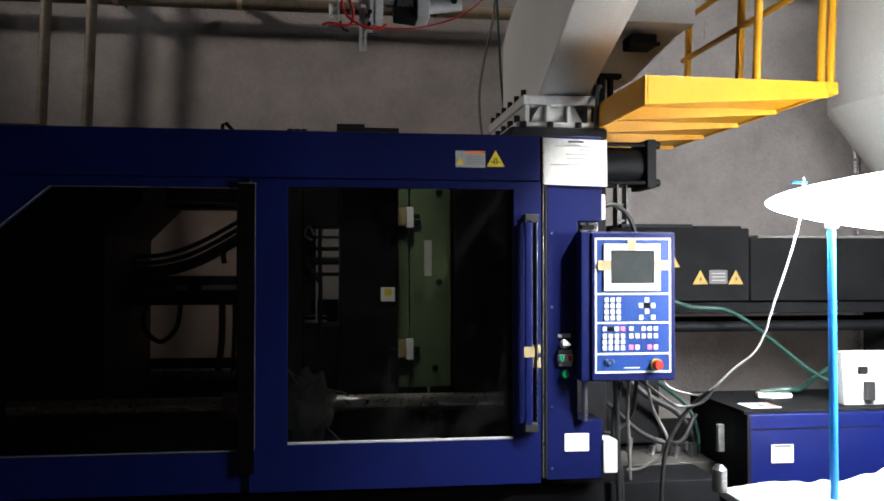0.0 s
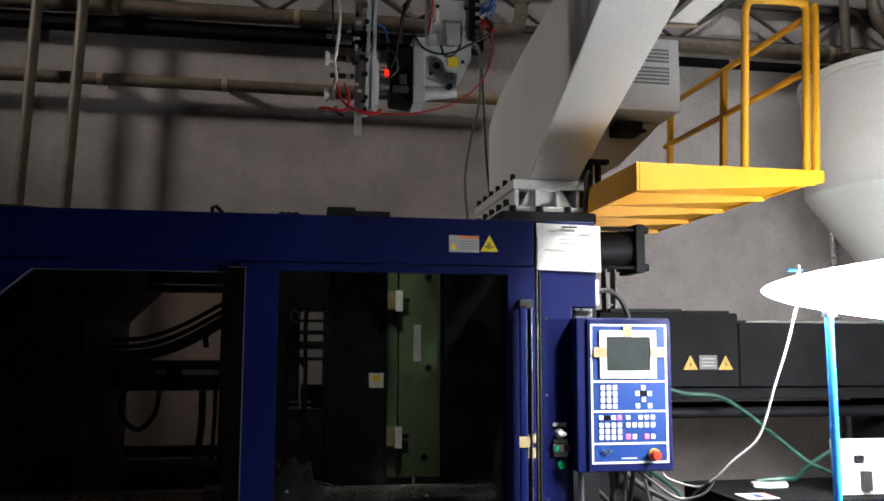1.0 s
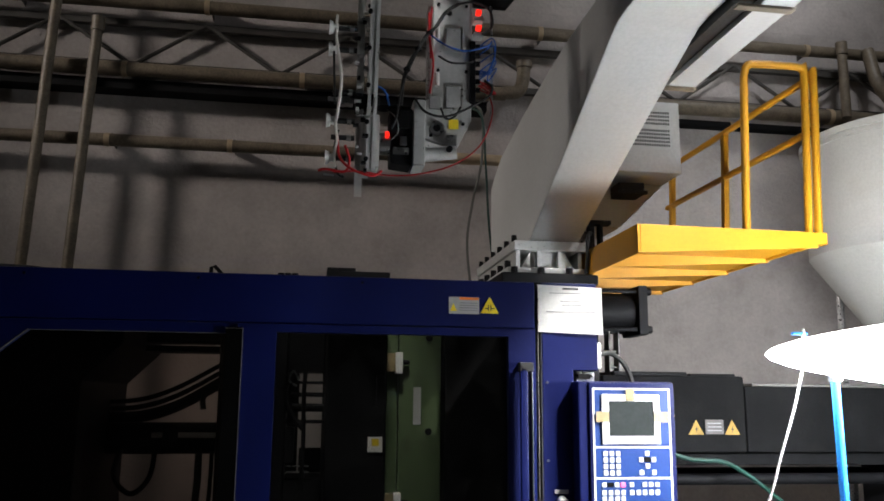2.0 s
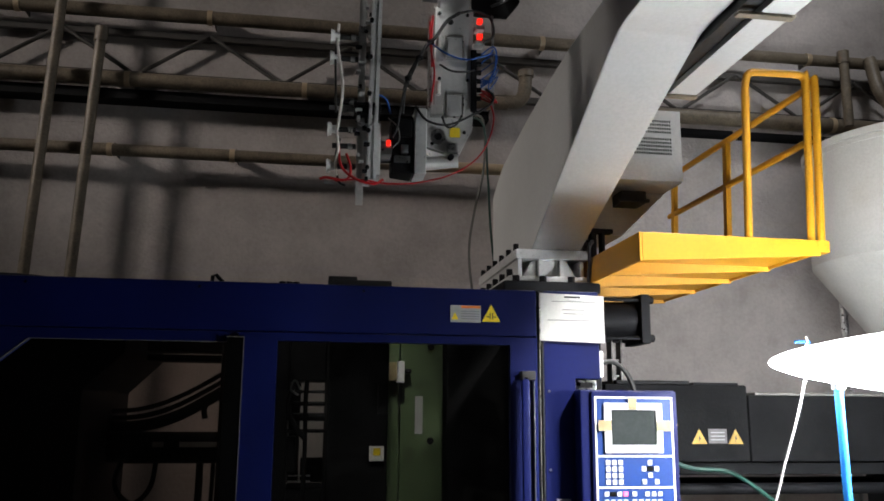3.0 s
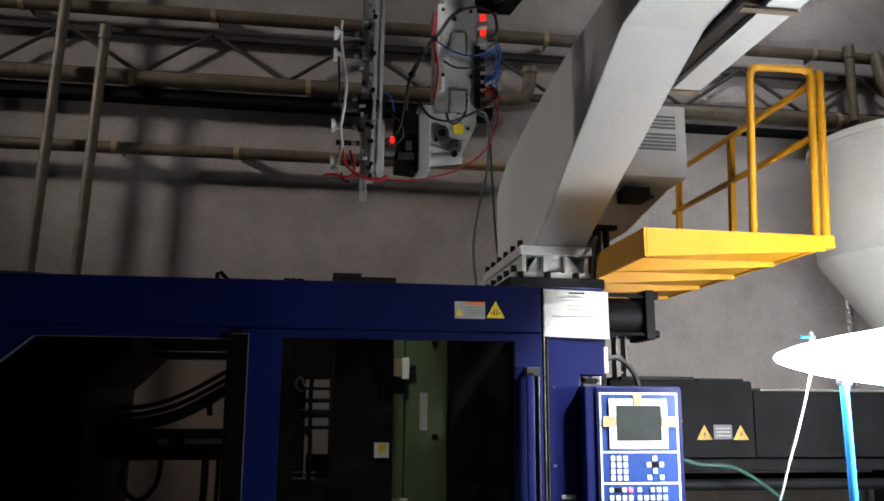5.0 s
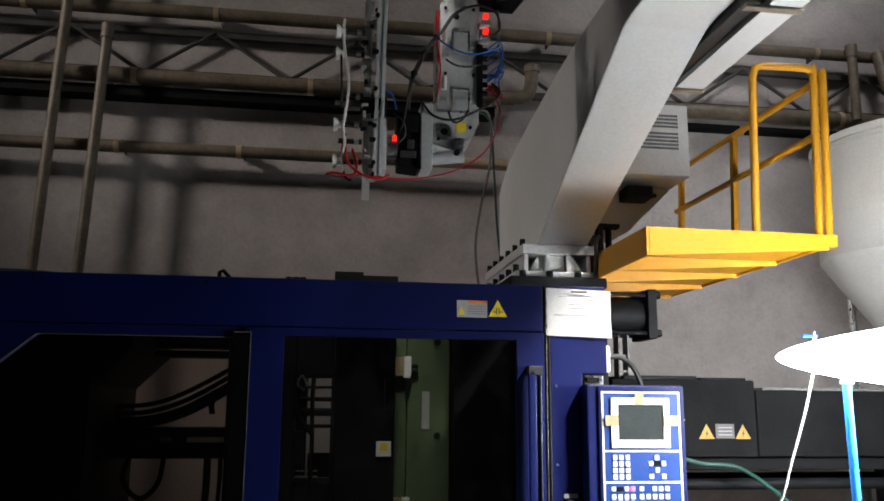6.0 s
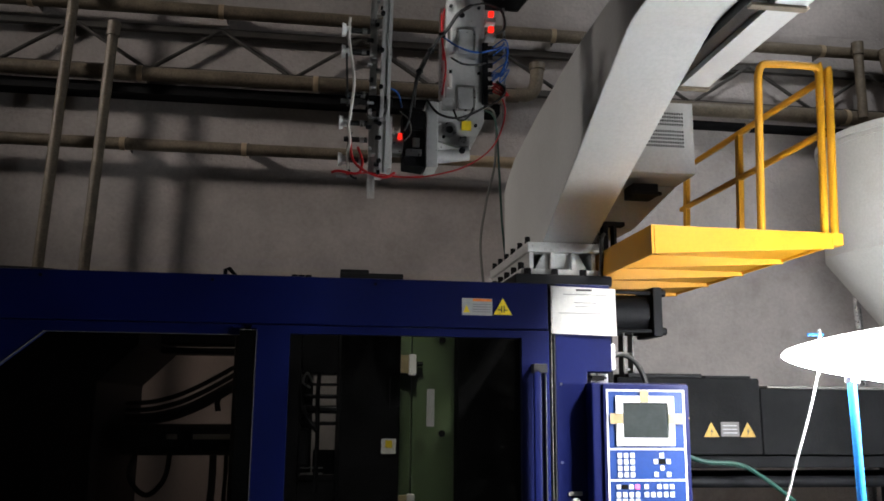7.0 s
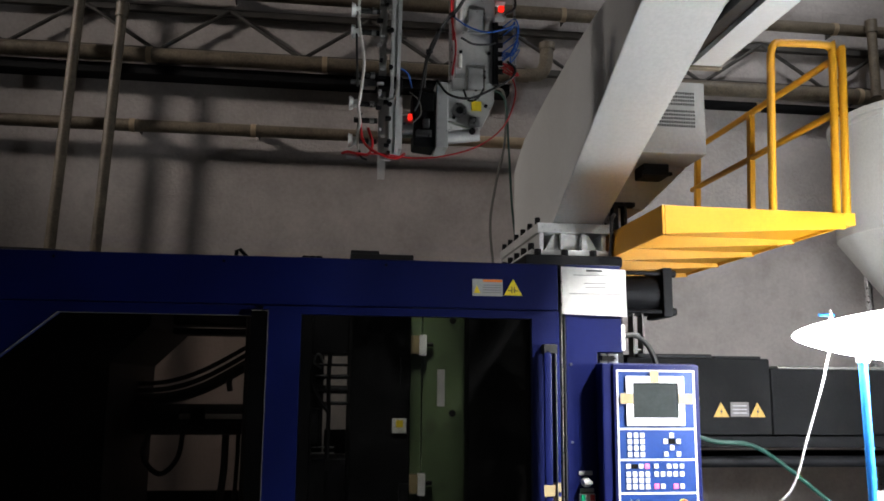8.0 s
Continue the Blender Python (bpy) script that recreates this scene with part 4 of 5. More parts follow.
single("cable", tube([(0.16, 3.36, 4.50), (0.16, 2.7, 4.15), (0.15, 2.0, 3.85), (0.13, 1.88, 3.45), (0.07, 1.9, 3.15), (0.03, 1.9, 2.85), (0.05, 1.83, 2.46)], 0.009, 8), CABLE_GREY, "dusty cable hanging behind the traverse", "cable", group="loose cables")

# ---- crossbeam and arm of the robot ----
AY = -0.1
crossbeam = thing("robot_crossbeam", "white crossbeam of the robot riding on the traverse", "robot beam")
BY = AY - 0.52
part("beam", box((-2.2, BY - 0.18, 4.06), (0.52, BY + 0.16, 4.36), 0.012), WHITE_PAINT, crossbeam)
part("carriage", box((0.19, BY - 0.3, 3.557), (0.50, BY + 0.02, 4.06), 0.010), WHITE_PAINT, crossbeam)
part("slide_rail", box((-2.1, BY - 0.02, 4.03), (0.18, BY + 0.05, 4.06), 0.003), BLACK, crossbeam)
part("red_mark", prism([(-1.04, 4.16), (-0.97, 4.16), (-1.005, 4.28)], "y", BY - 0.184, BY - 0.181), RED_BUTTON, crossbeam)
part("blue_mark", box((-0.95, BY - 0.184, 4.17), (-0.58, BY - 0.181, 4.22), 0), PANEL_BLUE, crossbeam)
arm = thing("takeout_robot", "bare aluminium take-out robot arm with tangled hoses", "robot arm")
head = part("arm_head", box((-0.56, AY - 0.05, 3.69), (-0.25, AY + 0.12, 4.03), 0.010), WHITE_PAINT, arm, "white arm head cover")
part("saddle", box((-0.52, BY + 0.162, 4.032), (-0.29, AY + 0.12, 4.16), 0.006), WHITE_PAINT, arm, "white saddle that hangs the arm on the crossbeam")
part("head_ring", ring((-0.16, AY - 0.04, 3.92), 0.05, 0.034, 0.06), WHITE_PAINT, head)
part("lift_column", box((-0.49, AY - 0.02, 3.58), (-0.35, AY + 0.07, 3.70), 0.006), ALU, arm)
plate_out = [(-0.512, 3.60), (-0.332, 3.605), (-0.336, 3.02), (-0.395, 2.895), (-0.46, 2.90), (-0.545, 2.925), (-0.545, 3.10), (-0.515, 3.12)]
part("side_plate", prism(plate_out, "y", AY - 0.02, AY + 0.01, 0.003), ALU, arm, "bare aluminium side plate")
part("side_plate", prism(plate_out, "y", AY + 0.09, AY + 0.12, 0.003), ALU, arm)
for z0, z1 in ((3.345, 3.465), (3.065, 3.185)):
    pk = part("pocket_rim", add_frame(bmesh.new(), -0.464, -0.376, z0, z1, AY - 0.026, AY - 0.0205, (0.008, 0.008, 0.008, 0.008), 0.002), CHROME, arm)
    part("pocket", box((-0.455, AY - 0.0245, z0 + 0.009), (-0.385, AY - 0.0206, z1 - 0.009), 0.004), ALU, pk, "worn bare metal pocket")
part("pivot_ring", ring((-0.495, AY - 0.028, 2.972), 0.034, 0.018, 0.014), STEEL, arm)
part("pivot_pin", rod((-0.495, AY - 0.0205, 2.972), (-0.495, AY - 0.030, 2.972), 0.0175), BLACK, arm)
part("pin_block", box((-0.455, AY - 0.05, 2.895), (-0.405, AY - 0.0205, 2.94), 0.006), STEEL, arm)
part("actuator", rod((-0.57, AY - 0.01, 2.845), (-0.405, AY - 0.01, 2.87), 0.030, sides=20), ALU, arm)
part("actuator_cap", rod((-0.44, AY - 0.055, 2.873), (-0.44, AY - 0.03, 2.873), 0.014), BLACK, arm)
part("wrist_block", box((-0.602, AY - 0.05, 2.79), (-0.548, AY + 0.10, 3.095), 0.006), ALU, arm, "bright aluminium wrist flange")
part("wrist_motor", prism([(-0.70, 2.80), (-0.604, 2.79), (-0.604, 3.06), (-0.705, 3.05)], "y", AY - 0.03, AY + 0.09, 0.008), BLACK, arm, "black wrist drive")
part("wrist_coupling", rod((-0.75, AY + 0.02, 2.90), (-0.70, AY + 0.02, 2.90), 0.05), STEEL, arm)
part("indicator", box((-0.725, AY - 0.04, 2.918), (-0.707, AY - 0.022, 2.941), 0.003), LED_RED, arm, "glowing red indicator")
for z in (3.543, 3.468):
    part("valve_lamp", box((-0.316, AY - 0.035, z - 0.011), (-0.291, AY - 0.010, z + 0.012), 0.003), LED_RED, arm, "glowing red valve indicator")
    part("lamp_body", box((-0.326, AY - 0.026, z - 0.04), (-0.280, AY + 0.03, z - 0.019), 0.003), ALU, arm)
for k in range(6):
    part("fitting", rod((-0.332, AY - 0.01, 3.38 - 0.042 * k), (-0.295, AY - 0.012, 3.38 - 0.042 * k), 0.012, sides=10), BLACK, arm, "black push-in fitting")
part("edge_strip", box((-0.345, AY - 0.03, 3.10), (-0.318, AY + 0.02, 3.40), 0.003), BLACK, arm, "black valve strip")
part("back_rail", box((-0.53, AY + 0.02, 3.13), (-0.516, AY + 0.09, 3.58), 0.003), STEEL, arm)
for x, z in ((-0.49, 3.57), (-0.36, 3.57), (-0.49, 3.25), (-0.36, 3.25), (-0.52, 2.94), (-0.375, 3.0)):
    part("screw", rod((x, AY - 0.02, z), (x, AY - 0.027, z), 0.008, sides=8), BLACK, arm)
part("arm_window", rod((-0.44, AY - 0.0205, 3.53), (-0.44, AY - 0.024, 3.53), 0.014, sides=14), BLACK, arm)
part("slide_pad", box((-0.53, AY - 0.035, 3.06), (-0.475, AY - 0.021, 3.12), 0.004), ALU, arm)
part("motor_ribs", box((-0.69, AY - 0.045, 2.84), (-0.62, AY - 0.031, 2.87), 0.002), STEEL, arm)
part("motor_ribs", box((-0.66, AY - 0.050, 2.88), (-0.63, AY - 0.031, 2.92), 0.003), STEEL, arm)
part("motor_ribs", box((-0.675, AY - 0.046, 2.96), (-0.612, AY - 0.031, 3.04), 0.004), DARK_GREY, arm)
part("warning_patch", box((-0.440, AY - 0.0235, 2.975), (-0.395, AY - 0.0205, 3.02), 0), SIGN_YELLOW, arm, "small yellow sticker")
for z in (3.425, 3.20):
    part("roller", rod((-0.496, AY - 0.030, z - 0.03), (-0.496, AY - 0.030, z + 0.03), 0.011, sides=12), HOSE_WHITE, arm)


def arm_hose(points, r, mat):
    return part("hose", tube([(x, AY + y, z) for x, y, z in points], r, 8), mat, arm)


arm_hose([(-0.535, -0.03, 3.52), (-0.535, -0.04, 3.40), (-0.515, -0.04, 3.27), (-0.53, -0.04, 3.13)], 0.0043, RED)
arm_hose([(-0.522, -0.03, 3.55), (-0.53, -0.035, 3.42), (-0.525, -0.03, 3.30)], 0.0043, RED)
arm_hose([(-0.53, -0.04, 3.41), (-0.46, -0.06, 3.355), (-0.37, -0.06, 3.335), (-0.27, -0.05, 3.37), (-0.245, -0.04, 3.40)], 0.0043, HOSE_BLUE)
for k in range(5):
    arm_hose([(-0.30, -0.01, 3.38 - 0.04 * k), (-0.245 + 0.008 * k, -0.05 + 0.014 * k, 3.41 - 0.03 * k), (-0.225 - 0.009 * k, -0.03, 3.35 - 0.035 * k), (-0.265, -0.03, 3.25), (-0.30, -0.02, 3.22 + 0.01 * k)], 0.0030, HOSE_BLUE)
for k in range(3):
    arm_hose([(-0.30, -0.01, 3.21 - 0.02 * k), (-0.27, -0.04, 3.19), (-0.25 + 0.01 * k, -0.05, 3.14), (-0.30, -0.04, 3.16 + 0.02 * k)], 0.0043, RED)
arm_hose([(-0.40, -0.03, 3.575), (-0.46, -0.05, 3.52), (-0.51, -0.05, 3.44), (-0.56, -0.05, 3.38), (-0.64, -0.05, 3.22), (-0.66, -0.05, 3.06)], 0.0085, BLACK_RUBBER)
arm_hose([(-0.515, -0.05, 3.44), (-0.57, -0.06, 3.36), (-0.61, -0.06, 3.27), (-0.655, -0.06, 3.15), (-0.68, -0.06, 3.0), (-0.70, -0.05, 2.95)], 0.0050, BLACK_RUBBER)
arm_hose([(-0.40, -0.03, 3.575), (-0.33, -0.05, 3.58), (-0.26, -0.05, 3.55), (-0.245, -0.05, 3.47), (-0.29, -0.04, 3.43)], 0.0058, BLACK_RUBBER)
arm_hose([(-0.60, -0.05, 3.10), (-0.55, -0.07, 3.03), (-0.46, -0.07, 3.015), (-0.36, -0.07, 3.06), (-0.27, -0.06, 3.12), (-0.245, -0.05, 3.17), (-0.28, -0.04, 3.21)], 0.0058, BLACK_RUBBER)
arm_hose([(-0.48, -0.05, 3.06), (-0.46, -0.06, 3.01), (-0.42, -0.06, 3.02), (-0.39, -0.05, 3.07)], 0.0050, BLACK_RUBBER)
arm_hose([(-0.49, -0.04, 3.31), (-0.44, -0.06, 3.275), (-0.37, -0.05, 3.28), (-0.33, -0.03, 3.30)], 0.0050, BLACK_RUBBER)
arm_hose([(-0.27, -0.05, 3.16), (-0.247, -0.06, 3.05), (-0.30, -0.06, 2.90), (-0.42, -0.06, 2.80), (-0.58, -0.05, 2.75), (-0.72, -0.05, 2.738), (-0.85, -0.05, 2.75), (-0.98, -0.04, 2.735)], 0.0035, RED)
arm_hose([(-0.79, -0.04, 3.10), (-0.77, -0.05, 3.14), (-0.73, -0.05, 3.12), (-0.71, -0.04, 3.06)], 0.0043, HOSE_BLUE)
arm_hose([(-0.72, -0.04, 3.04), (-0.68, -0.05, 3.0), (-0.67, -0.05, 2.94), (-0.70, -0.05, 2.90)], 0.0029, CABLE_GREY)
arm_hose([(-0.25, -0.03, 3.62), (-0.18, -0.03, 3.66), (-0.12, -0.03, 3.75), (-0.10, -0.03, 3.9)], 0.0072, BLACK_RUBBER)
for x, z in ((-0.535, 3.41), (-0.585, 3.33), (-0.635, 3.23)):
    part("cable_tie", ring((x, AY - 0.053, z), 0.016, 0.009, 0.012, "z", 10), BLACK, arm)
part("cable_plate", prism([(-0.33, 3.60), (-0.16, 3.60), (-0.10, 3.68), (-0.10, 3.72), (-0.33, 3.72)], "y", AY + 0.02, AY + 0.05, 0.003), DARK_GREY, arm, "dark perforated cable plate")
part("hanging_wire", tube([(-0.235, AY + 0.02, 3.60), (-0.232, AY + 0.02, 3.2), (-0.25, AY + 0.02, 2.99)], 0.006, 6), STEEL, arm)

# ---- gripper on the wrist, seen edge on ----
grip_tool = thing("gripper_tool", "aluminium profile gripper frame with white suction cups", "gripper")


def profile(p, q, w):
    """A slotted aluminium extrusion from p to q."""
    p, q = Vector(p), Vector(q)
    d = q - p
    h, g, n = w / 2, w * 0.14, w * 0.3
    out = []
    for sx, sy in ((1, 1), (-1, 1), (-1, -1), (1, -1)):
        corner = [(h * sx, g * sy), (h * sx, h * sy), (g * sx, h * sy), (g * sx, (h - n) * sy)]
        inner = [((h - n) * sx, g * sy)]
        out += (inner + corner) if sx * sy > 0 else (corner[::-1] + inner)
    bm = bmesh.new()
    add_prism(bm, out, "z", 0, d.length)
    bm.transform(Matrix.Translation(p) @ d.to_track_quat("Z", "Y").to_matrix().to_4x4())
    return bm


part("long_profile", profile((-0.79, AY - 0.02, 2.76), (-0.785, AY - 0.16, 3.72), 0.042), ALU, grip_tool, "slotted aluminium profile")
part("long_profile", profile((-0.835, AY + 0.04, 2.66), (-0.845, AY - 0.10, 3.70), 0.032), ALU, grip_tool, "slotted aluminium profile")
part("short_profile", profile((-0.81, AY + 0.02, 2.74), (-0.81, AY - 0.02, 3.0), 0.03), ALU, grip_tool)
part("clamp_block", box((-0.86, AY - 0.08, 3.04), (-0.755, AY + 0.05, 3.095), 0.005), BLACK, grip_tool, "black clamp block")
part("clamp_block", box((-0.86, AY - 0.09, 3.42), (-0.80, AY - 0.03, 3.45), 0.004), STEEL, grip_tool)
part("mount_plate", box((-0.768, AY - 0.03, 2.78), (-0.75, AY + 0.09, 3.02), 0.004), ALU, grip_tool)
for z, dy in ((3.38, -0.10), (3.288, -0.08), (3.10, -0.06), (2.972, -0.05), (2.90, -0.04), (2.81, -0.03)):
    stem = part("cup_stem", rod((-0.86, AY + dy, z), (-0.962, AY + dy, z), 0.012, sides=10), BLACK_RUBBER, grip_tool, "black spring stem")
    part("stem_collar", rod((-0.875, AY + dy, z), (-0.895, AY + dy, z), 0.015, sides=10), STEEL, stem)
    if z not in (3.10, 2.90):
        part("suction_cup", rod((-0.966, AY + dy, z), (-0.984, AY + dy, z), 0.026, 0.032, 18), WHITE_PLASTIC, stem, "white suction cup")
        part("cup_neck", rod((-0.945, AY + dy, z), (-0.967, AY + dy, z), 0.019, 0.017, 14), WHITE_PLASTIC, stem)
for pts, r, m in (([(-0.95, -0.1, 3.44), (-0.955, -0.11, 3.36), (-0.94, -0.11, 3.25), (-0.925, -0.1, 3.14), (-0.935, -0.09, 3.02), (-0.945, -0.07, 2.95)], 0.0062, HOSE_WHITE),
                  ([(-0.945, -0.08, 2.95), (-0.935, -0.07, 2.88), (-0.945, -0.06, 2.82), (-0.94, -0.06, 2.76)], 0.006, HOSE_WHITE),
                  ([(-0.95, -0.09, 3.42), (-0.96, -0.09, 3.30), (-0.955, -0.08, 3.15), (-0.95, -0.07, 3.04)], 0.005, BLACK_RUBBER),
                  ([(-0.86, -0.1, 2.985), (-0.80, -0.1, 2.985), (-0.785, -0.1, 3.02), (-0.778, -0.1, 3.07)], 0.006, STEEL),
                  ([(-0.935, -0.06, 2.90), (-0.92, -0.07, 2.80), (-0.86, -0.08, 2.745), (-0.78, -0.08, 2.725), (-0.74, -0.07, 2.75)], 0.006, RED),
                  ([(-0.90, -0.06, 2.86), (-0.88, -0.07, 2.79), (-0.90, -0.07, 2.74), (-0.98, -0.06, 2.75), (-1.01, -0.05, 2.745)], 0.006, RED),
                  ([(-0.93, -0.05, 2.93), (-0.945, -0.05, 2.84), (-0.93, -0.05, 2.74), (-0.90, -0.05, 2.72)], 0.005, BLACK_RUBBER)):
    part("hose", tube([(x, AY + y, z) for x, y, z in pts], r, 8), m, grip_tool)
part("nozzle", rod((-0.99, AY - 0.05, 2.735), (-0.945, AY - 0.05, 2.73), 0.012, 0.008), STEEL, grip_tool, "bare metal nozzle tip")
clutter = random.Random(8)
for k in range(26):
    z, x = 2.74 + 0.037 * k + 0.02 * clutter.random(), -0.86 + 0.05 * clutter.random()
    w = 0.006 + 0.010 * clutter.random()
    part("clip", box((x - w, AY - 0.075 - 0.05 * (z - 2.74), z), (x + w, AY - 0.045 - 0.05 * (z - 2.74), z + 0.006 + 0.012 * clutter.random()), 0.002), clutter.choice((BLACK, BLACK, STEEL, ALU)), grip_tool)
for k in range(5):
    z = 2.80 + 0.16 * k
    part("screw", rod((-0.81, AY - 0.06 - 0.14 * (z - 2.76), z), (-0.81, AY - 0.075 - 0.14 * (z - 2.76), z), 0.010, sides=8), BLACK, grip_tool)
part("gripper_finger", rod((-0.90, AY - 0.04, 3.07), (-0.98, AY - 0.04, 3.075), 0.010), STEEL, grip_tool)
part("cylinder", box((-0.935, AY - 0.06, 3.05), (-0.87, AY - 0.01, 3.085), 0.004), STEEL, grip_tool)

# ---- service platform ----
platform = thing("service_platform", "yellow steel service platform with tubular railings", "platform")
part("deck", box((0.50, 0.012, 2.545), (1.40, 1.85, 2.598), 0.003), YELLOW, platform, "yellow sheet deck")
part("front_fascia", prism([(0.50, 2.468), (1.41, 2.523), (1.41, 2.600), (0.50, 2.606)], "y", 0.0, 0.010, 0.002), YELLOW, platform)
part("side_fascia", prism([(0.0, 2.468), (1.85, 2.468), (1.85, 2.606), (0.0, 2.606)], "x", 0.485, 0.4985, 0.002), YELLOW, platform)
for y in (0.44, 0.87, 1.32, 1.8):
    part("rib", prism([(0.50, 2.468), (1.40, 2.520), (1.40, 2.544), (0.50, 2.544)], "y", y, y + 0.012, 0.001), YELLOW, platform)
part("edge_angle", box((1.388, 0.012, 2.53), (1.40, 1.85, 2.544), 0.001), YELLOW, platform)
part("front_rail", tube([(1.055, 0.03, 2.60), (1.055, 0.03, 3.30), (1.06, 0.03, 3.415), (1.075, 0.03, 3.45), (1.115, 0.03, 3.465), (1.34, 0.03, 3.468), (1.372, 0.03, 3.45), (1.385, 0.03, 3.41), (1.385, 0.03, 2.60)], 0.0195, 14, 5), YELLOW, platform, "bent yellow tube railing")
part("corner_post", tube([(1.43, 0.02, 2.55), (1.43, 0.02, 3.38), (1.425, 0.03, 3.425), (1.41, 0.06, 3.44)], 0.0195, 14, 5), YELLOW, platform)
part("post_foot", box((1.40, -0.002, 2.54), (1.46, 0.05, 2.60), 0.003), YELLOW, platform)
for z in (3.395, 3.115):
    part("side_rail", rod((1.395, 0.03, z), (1.395, 1.70, z), 0.019, sides=14), YELLOW, platform)
for y in (0.88, 1.62):
    part("post", box((1.378, y - 0.02, 2.60), (1.412, y + 0.02, 3.395), 0.003), YELLOW, platform)
part("bracket_arm", box((0.51, 1.72, 2.40), (0.60, 1.80, 2.545), 0.004), YELLOW, platform)

for rail in platform.children:  # the railing leans outwards a little
    if rail.name.split(".")[0] in ("front_rail", "corner_post", "side_rail", "post"):
        for v in rail.data.vertices:
            v.co.x += 0.042 * (v.co.z - 2.60)

# ---- hopper ----
hopper = thing("material_hopper", "large cream cylindrical material hopper with a cone", "hopper")
HX, HY = 3.43, 1.75
part("drum", rod((HX, HY, 2.86), (HX, HY, 3.70), 0.78, sides=64), HOPPER, hopper)
part("rim", ring((HX, HY, 3.715), 0.80, 0.70, 0.05, "z", 64), HOPPER, hopper, "rolled rim")
part("rim", ring((HX, HY, 3.66), 0.792, 0.70, 0.02, "z", 64), HOPPER, hopper)
part("cone", rod((HX, HY, 1.95), (HX, HY, 2.86), 0.16, 0.78, 64), HOPPER, hopper, "steep outlet cone")
part("neck", rod((HX, HY, 1.70), (HX, HY, 1.95), 0.14, sides=24), STEEL, hopper)
part("latch", box((HX - 0.36, HY - 0.715, 2.90), (HX - 0.32, HY - 0.68, 2.98), 0.004), STEEL, hopper, "small metal latch")
for dx, dy in ((0.55, 0.55), (-0.2, 0.74), (0.74, -0.2), (0.3, -0.68)):
    part("leg", rod((HX + dx, HY + dy, 0.0), (HX + dx, HY + dy, 2.95), 0.03, sides=10), STEEL, hopper)

# ---- work lamp and bench ----
bench = thing("work_bench", "small work bench before the machine cabinet", "bench")
part("bench_top", box((0.72, -0.85, 0.70), (2.0, -0.25, 0.735), 0.004), LABEL_GREY, bench)
for x in (0.78, 1.94):
    for y in (-0.80, -0.30):
        part("leg", box((x - 0.02, y - 0.02, 0.0), (x + 0.02, y + 0.02, 0.70), 0.003), DARK_GREY, bench)
cloth = thing("white_cloth", "crumpled white cloth spread over the bench", "cloth")
bm = bmesh.new()
nx, ny = 56, 28
vv = [[None] * (ny + 1) for _ in range(nx + 1)]
for i in range(nx + 1):
    for j in range(ny + 1):
        x, y = 0.735 + 1.2 * i / nx, -0.82 + 0.55 * j / ny
        edge = min(1.0, 6 * min(i / nx, 1 - i / nx, j / ny, 1 - j / ny))
        z = 0.742 + edge * (0.045 + 0.04 * noise.noise((x * 4, y * 4, 0)) + 0.02 * noise.noise((x * 11, y * 11, 3)))
        z += 0.07 * math.exp(-(((x - 1.36) / 0.07) ** 2 + ((y + 0.5) / 0.09) ** 2))
        vv[i][j] = bm.verts.new((x, y, z))
for i in range(nx):
    for j in range(ny):
        bm.faces.new((vv[i][j], vv[i + 1][j], vv[i + 1][j + 1], vv[i][j + 1]))
bmesh.ops.solidify(bm, geom=bm.faces[:], thickness=0.004)
part("cloth_sheet", bm, CLOTH, cloth)
can = thing("spray_can", "dull silver can with an orange cap on the bench edge", "can")
part("body", rod((0.70, -0.30, 0.735), (0.70, -0.30, 0.83), 0.032, sides=20), STEEL, can)
part("shoulder", rod((0.70, -0.30, 0.83), (0.70, -0.30, 0.85), 0.032, 0.016, 20), STEEL, can)
cap = thing("bottle_cap", "small orange cap lying on the bench", "cap")
part("shell", rod((0.765, -0.70, 0.735), (0.765, -0.70, 0.775), 0.02, sides=16), ORANGE, cap)

lamp = thing("work_lamp", "glaring white fluorescent work lamp on a blue pole", "work lamp")
part("pole", rod((1.03, -0.62, 0.735), (1.024, -0.62, 1.93), 0.0165), POLE_BLUE, lamp, "blue painted steel pole")
part("pole_foot", rod((1.03, -0.62, 0.735), (1.03, -0.62, 0.75), 0.06, sides=20), DARK_GREY, lamp)


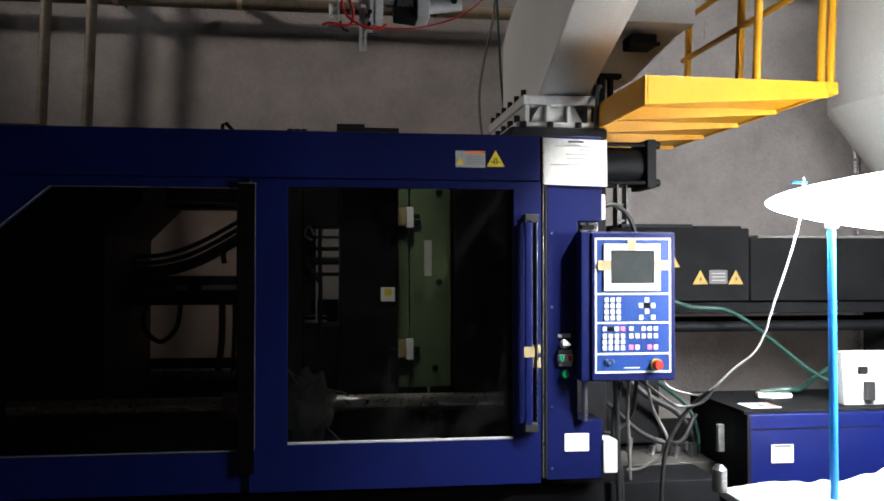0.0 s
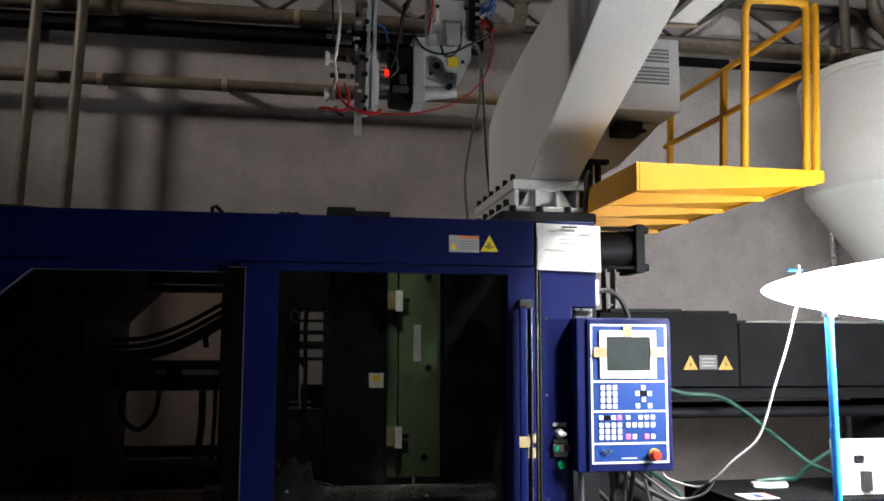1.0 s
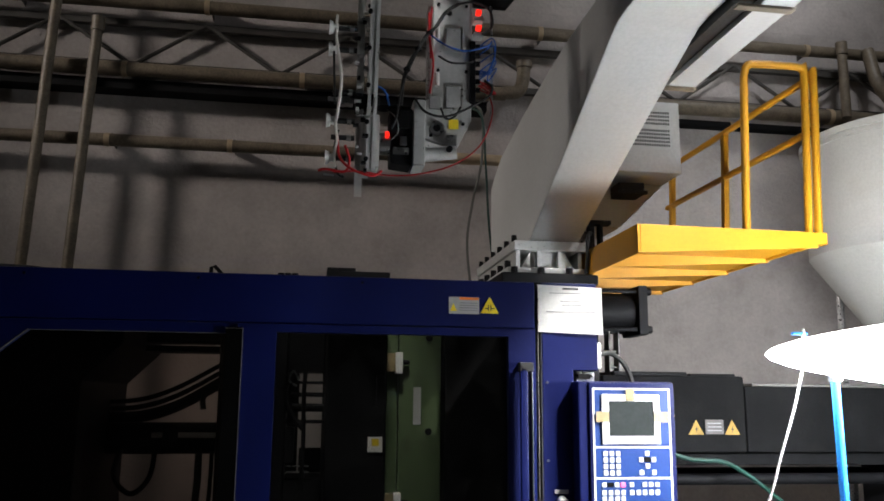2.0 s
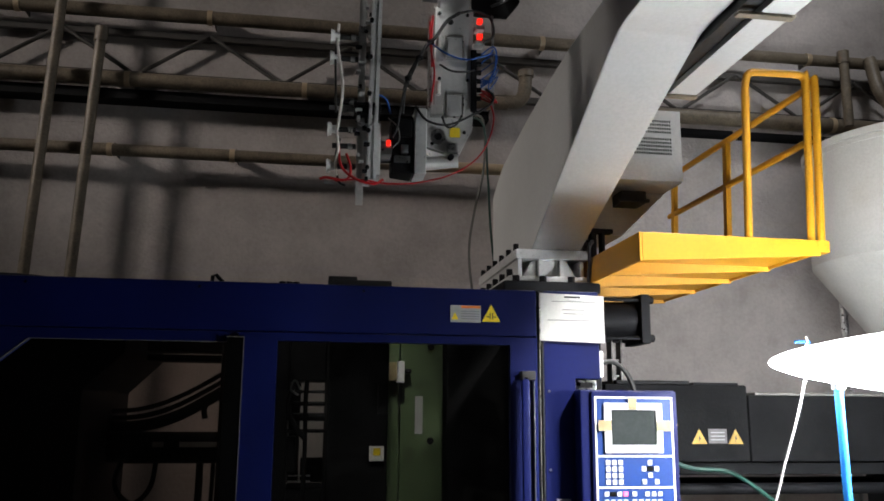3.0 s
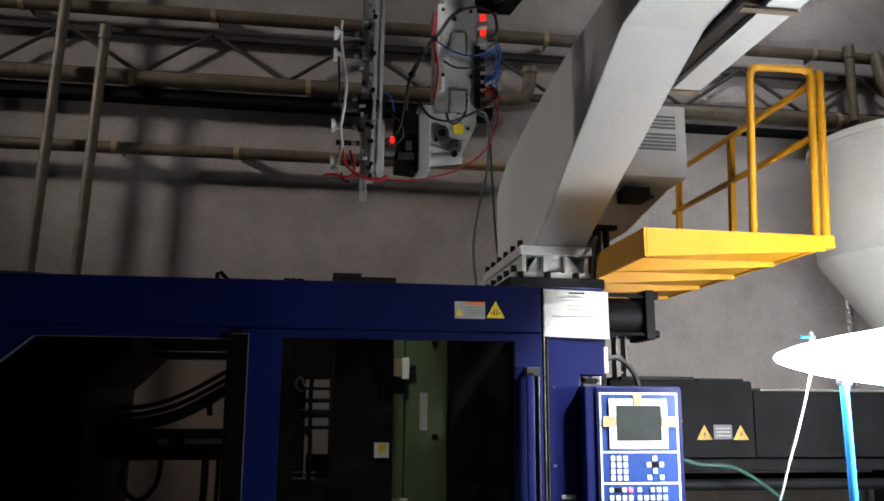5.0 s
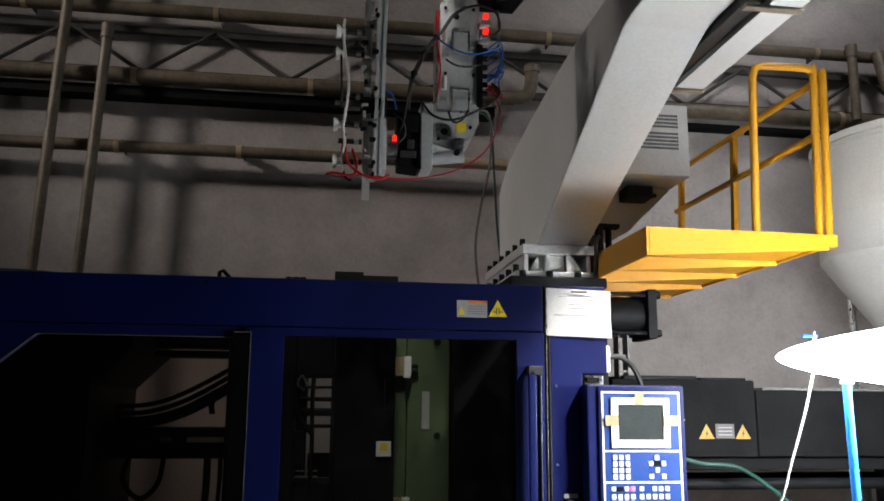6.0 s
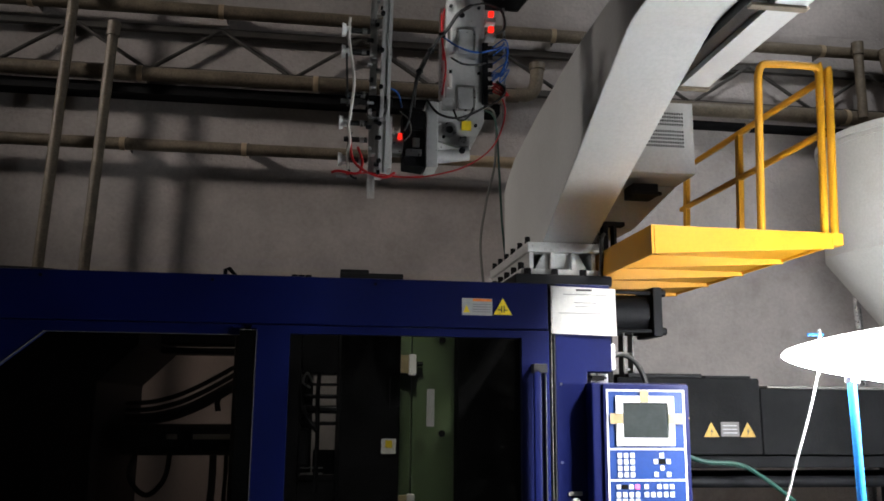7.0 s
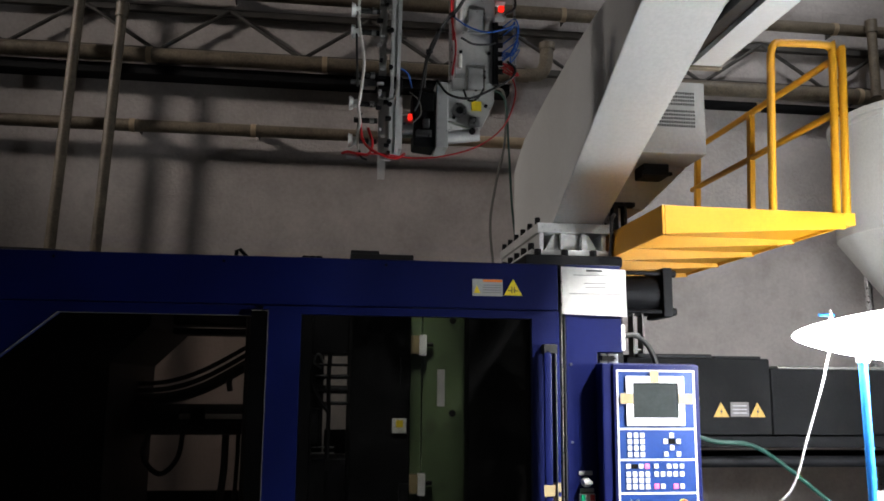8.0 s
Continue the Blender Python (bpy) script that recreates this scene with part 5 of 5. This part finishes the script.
def lamp_shell(first, last):
    """A strip of the long pointed lamp body, between two angles round its length."""
    bm = bmesh.new()
    head, foot = Vector((0.825, -0.47, 1.972)), Vector((1.80, -1.23, 1.955))
    run = foot - head
    side = run.cross(Vector((0, 0, 1))).normalized()
    rows = []
    for i in range(29):
        t = (i / 28) ** 1.4
        wide = 0.005 + 0.17 * math.sin(math.pi / 2 * t) ** 0.6
        c = head + run * t
        row = [bm.verts.new(c)]
        for k in range(15):
            a = radians(first + (last - first) * k / 14)
            row.append(bm.verts.new(c + side * wide * math.cos(a) + Vector((0, 0, wide * 0.95 * math.sin(a)))))
        rows.append(row)
    for a, b in zip(rows, rows[1:]):
        for k in range(16):
            bm.faces.new((a[k], a[(k + 1) % 16], b[(k + 1) % 16], b[k]))
    bm.faces.new(rows[0])
    bm.faces.new(rows[-1])
    return bm


part("diffuser", lamp_shell(-205, 25), LAMP_GLOW, lamp, "glaring white diffuser")
part("shade", lamp_shell(25.5, 154.5), LAMP_TOP, lamp, "glowing white shade")
part("clip", box((0.905, -0.545, 2.048), (0.97, -0.53, 2.060), 0.003), POLE_BLUE, lamp)
part("clip", box((0.948, -0.55, 2.02), (0.956, -0.535, 2.075), 0.003), WHITE_PLASTIC, lamp)
part("bracket", box((1.005, -0.64, 1.86), (1.045, -0.60, 1.93), 0.004), STEEL, lamp)

# ---- unseen lamp housings, added over the overhead lights ----
for place, size in OVERHEAD_LIGHTS:
    bay = thing("unseen_lamp_housing", "unseen dark square lamp housing added over an overhead light", "ceiling lamp", group="high-bay lamps")
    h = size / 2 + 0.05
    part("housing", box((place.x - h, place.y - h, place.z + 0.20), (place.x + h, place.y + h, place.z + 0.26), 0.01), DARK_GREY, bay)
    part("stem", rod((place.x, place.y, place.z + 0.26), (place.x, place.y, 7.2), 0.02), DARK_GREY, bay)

# ---- wall blocks, last ----
blk_w, blk_h, gap = 0.84, 0.42, 0.0026


def block_mesh(w, h):
    bm = box((0, 0, 0), (w - gap, 0.05, h - gap), 0)
    bmesh.ops.bevel(bm, geom=bm.edges[:], offset=0.0008, segments=1, affect="EDGES")
    return mesh_of(bm, "block", WALL, smooth=False)


shared = block_mesh(blk_w, blk_h)
rest = bmesh.new()
rr = random.Random(4)
for row in range(17):
    for k in range(20):
        x, z = -7.2 + blk_w * k - (blk_w / 2 if row % 2 else 0), blk_h * row
        sink = 0.0015 * rr.random()
        if -4.7 < x < 5.4 and z > 0.6:
            ob = new("block", shared)
            ob.parent = wall_north
            ob.location = (x, WALL_Y - 0.001 + sink, z)
        else:
            w0, w1 = max(x, -6.99), min(x + blk_w - gap, 8.99)
            if w1 > w0:
                add_box(rest, (w0, WALL_Y + sink, z), (w1, WALL_Y + 0.05, min(z + blk_h - gap, 7.19)), 0)
tagged(part("block_rest", rest, WALL, wall_north), kind="stuff")
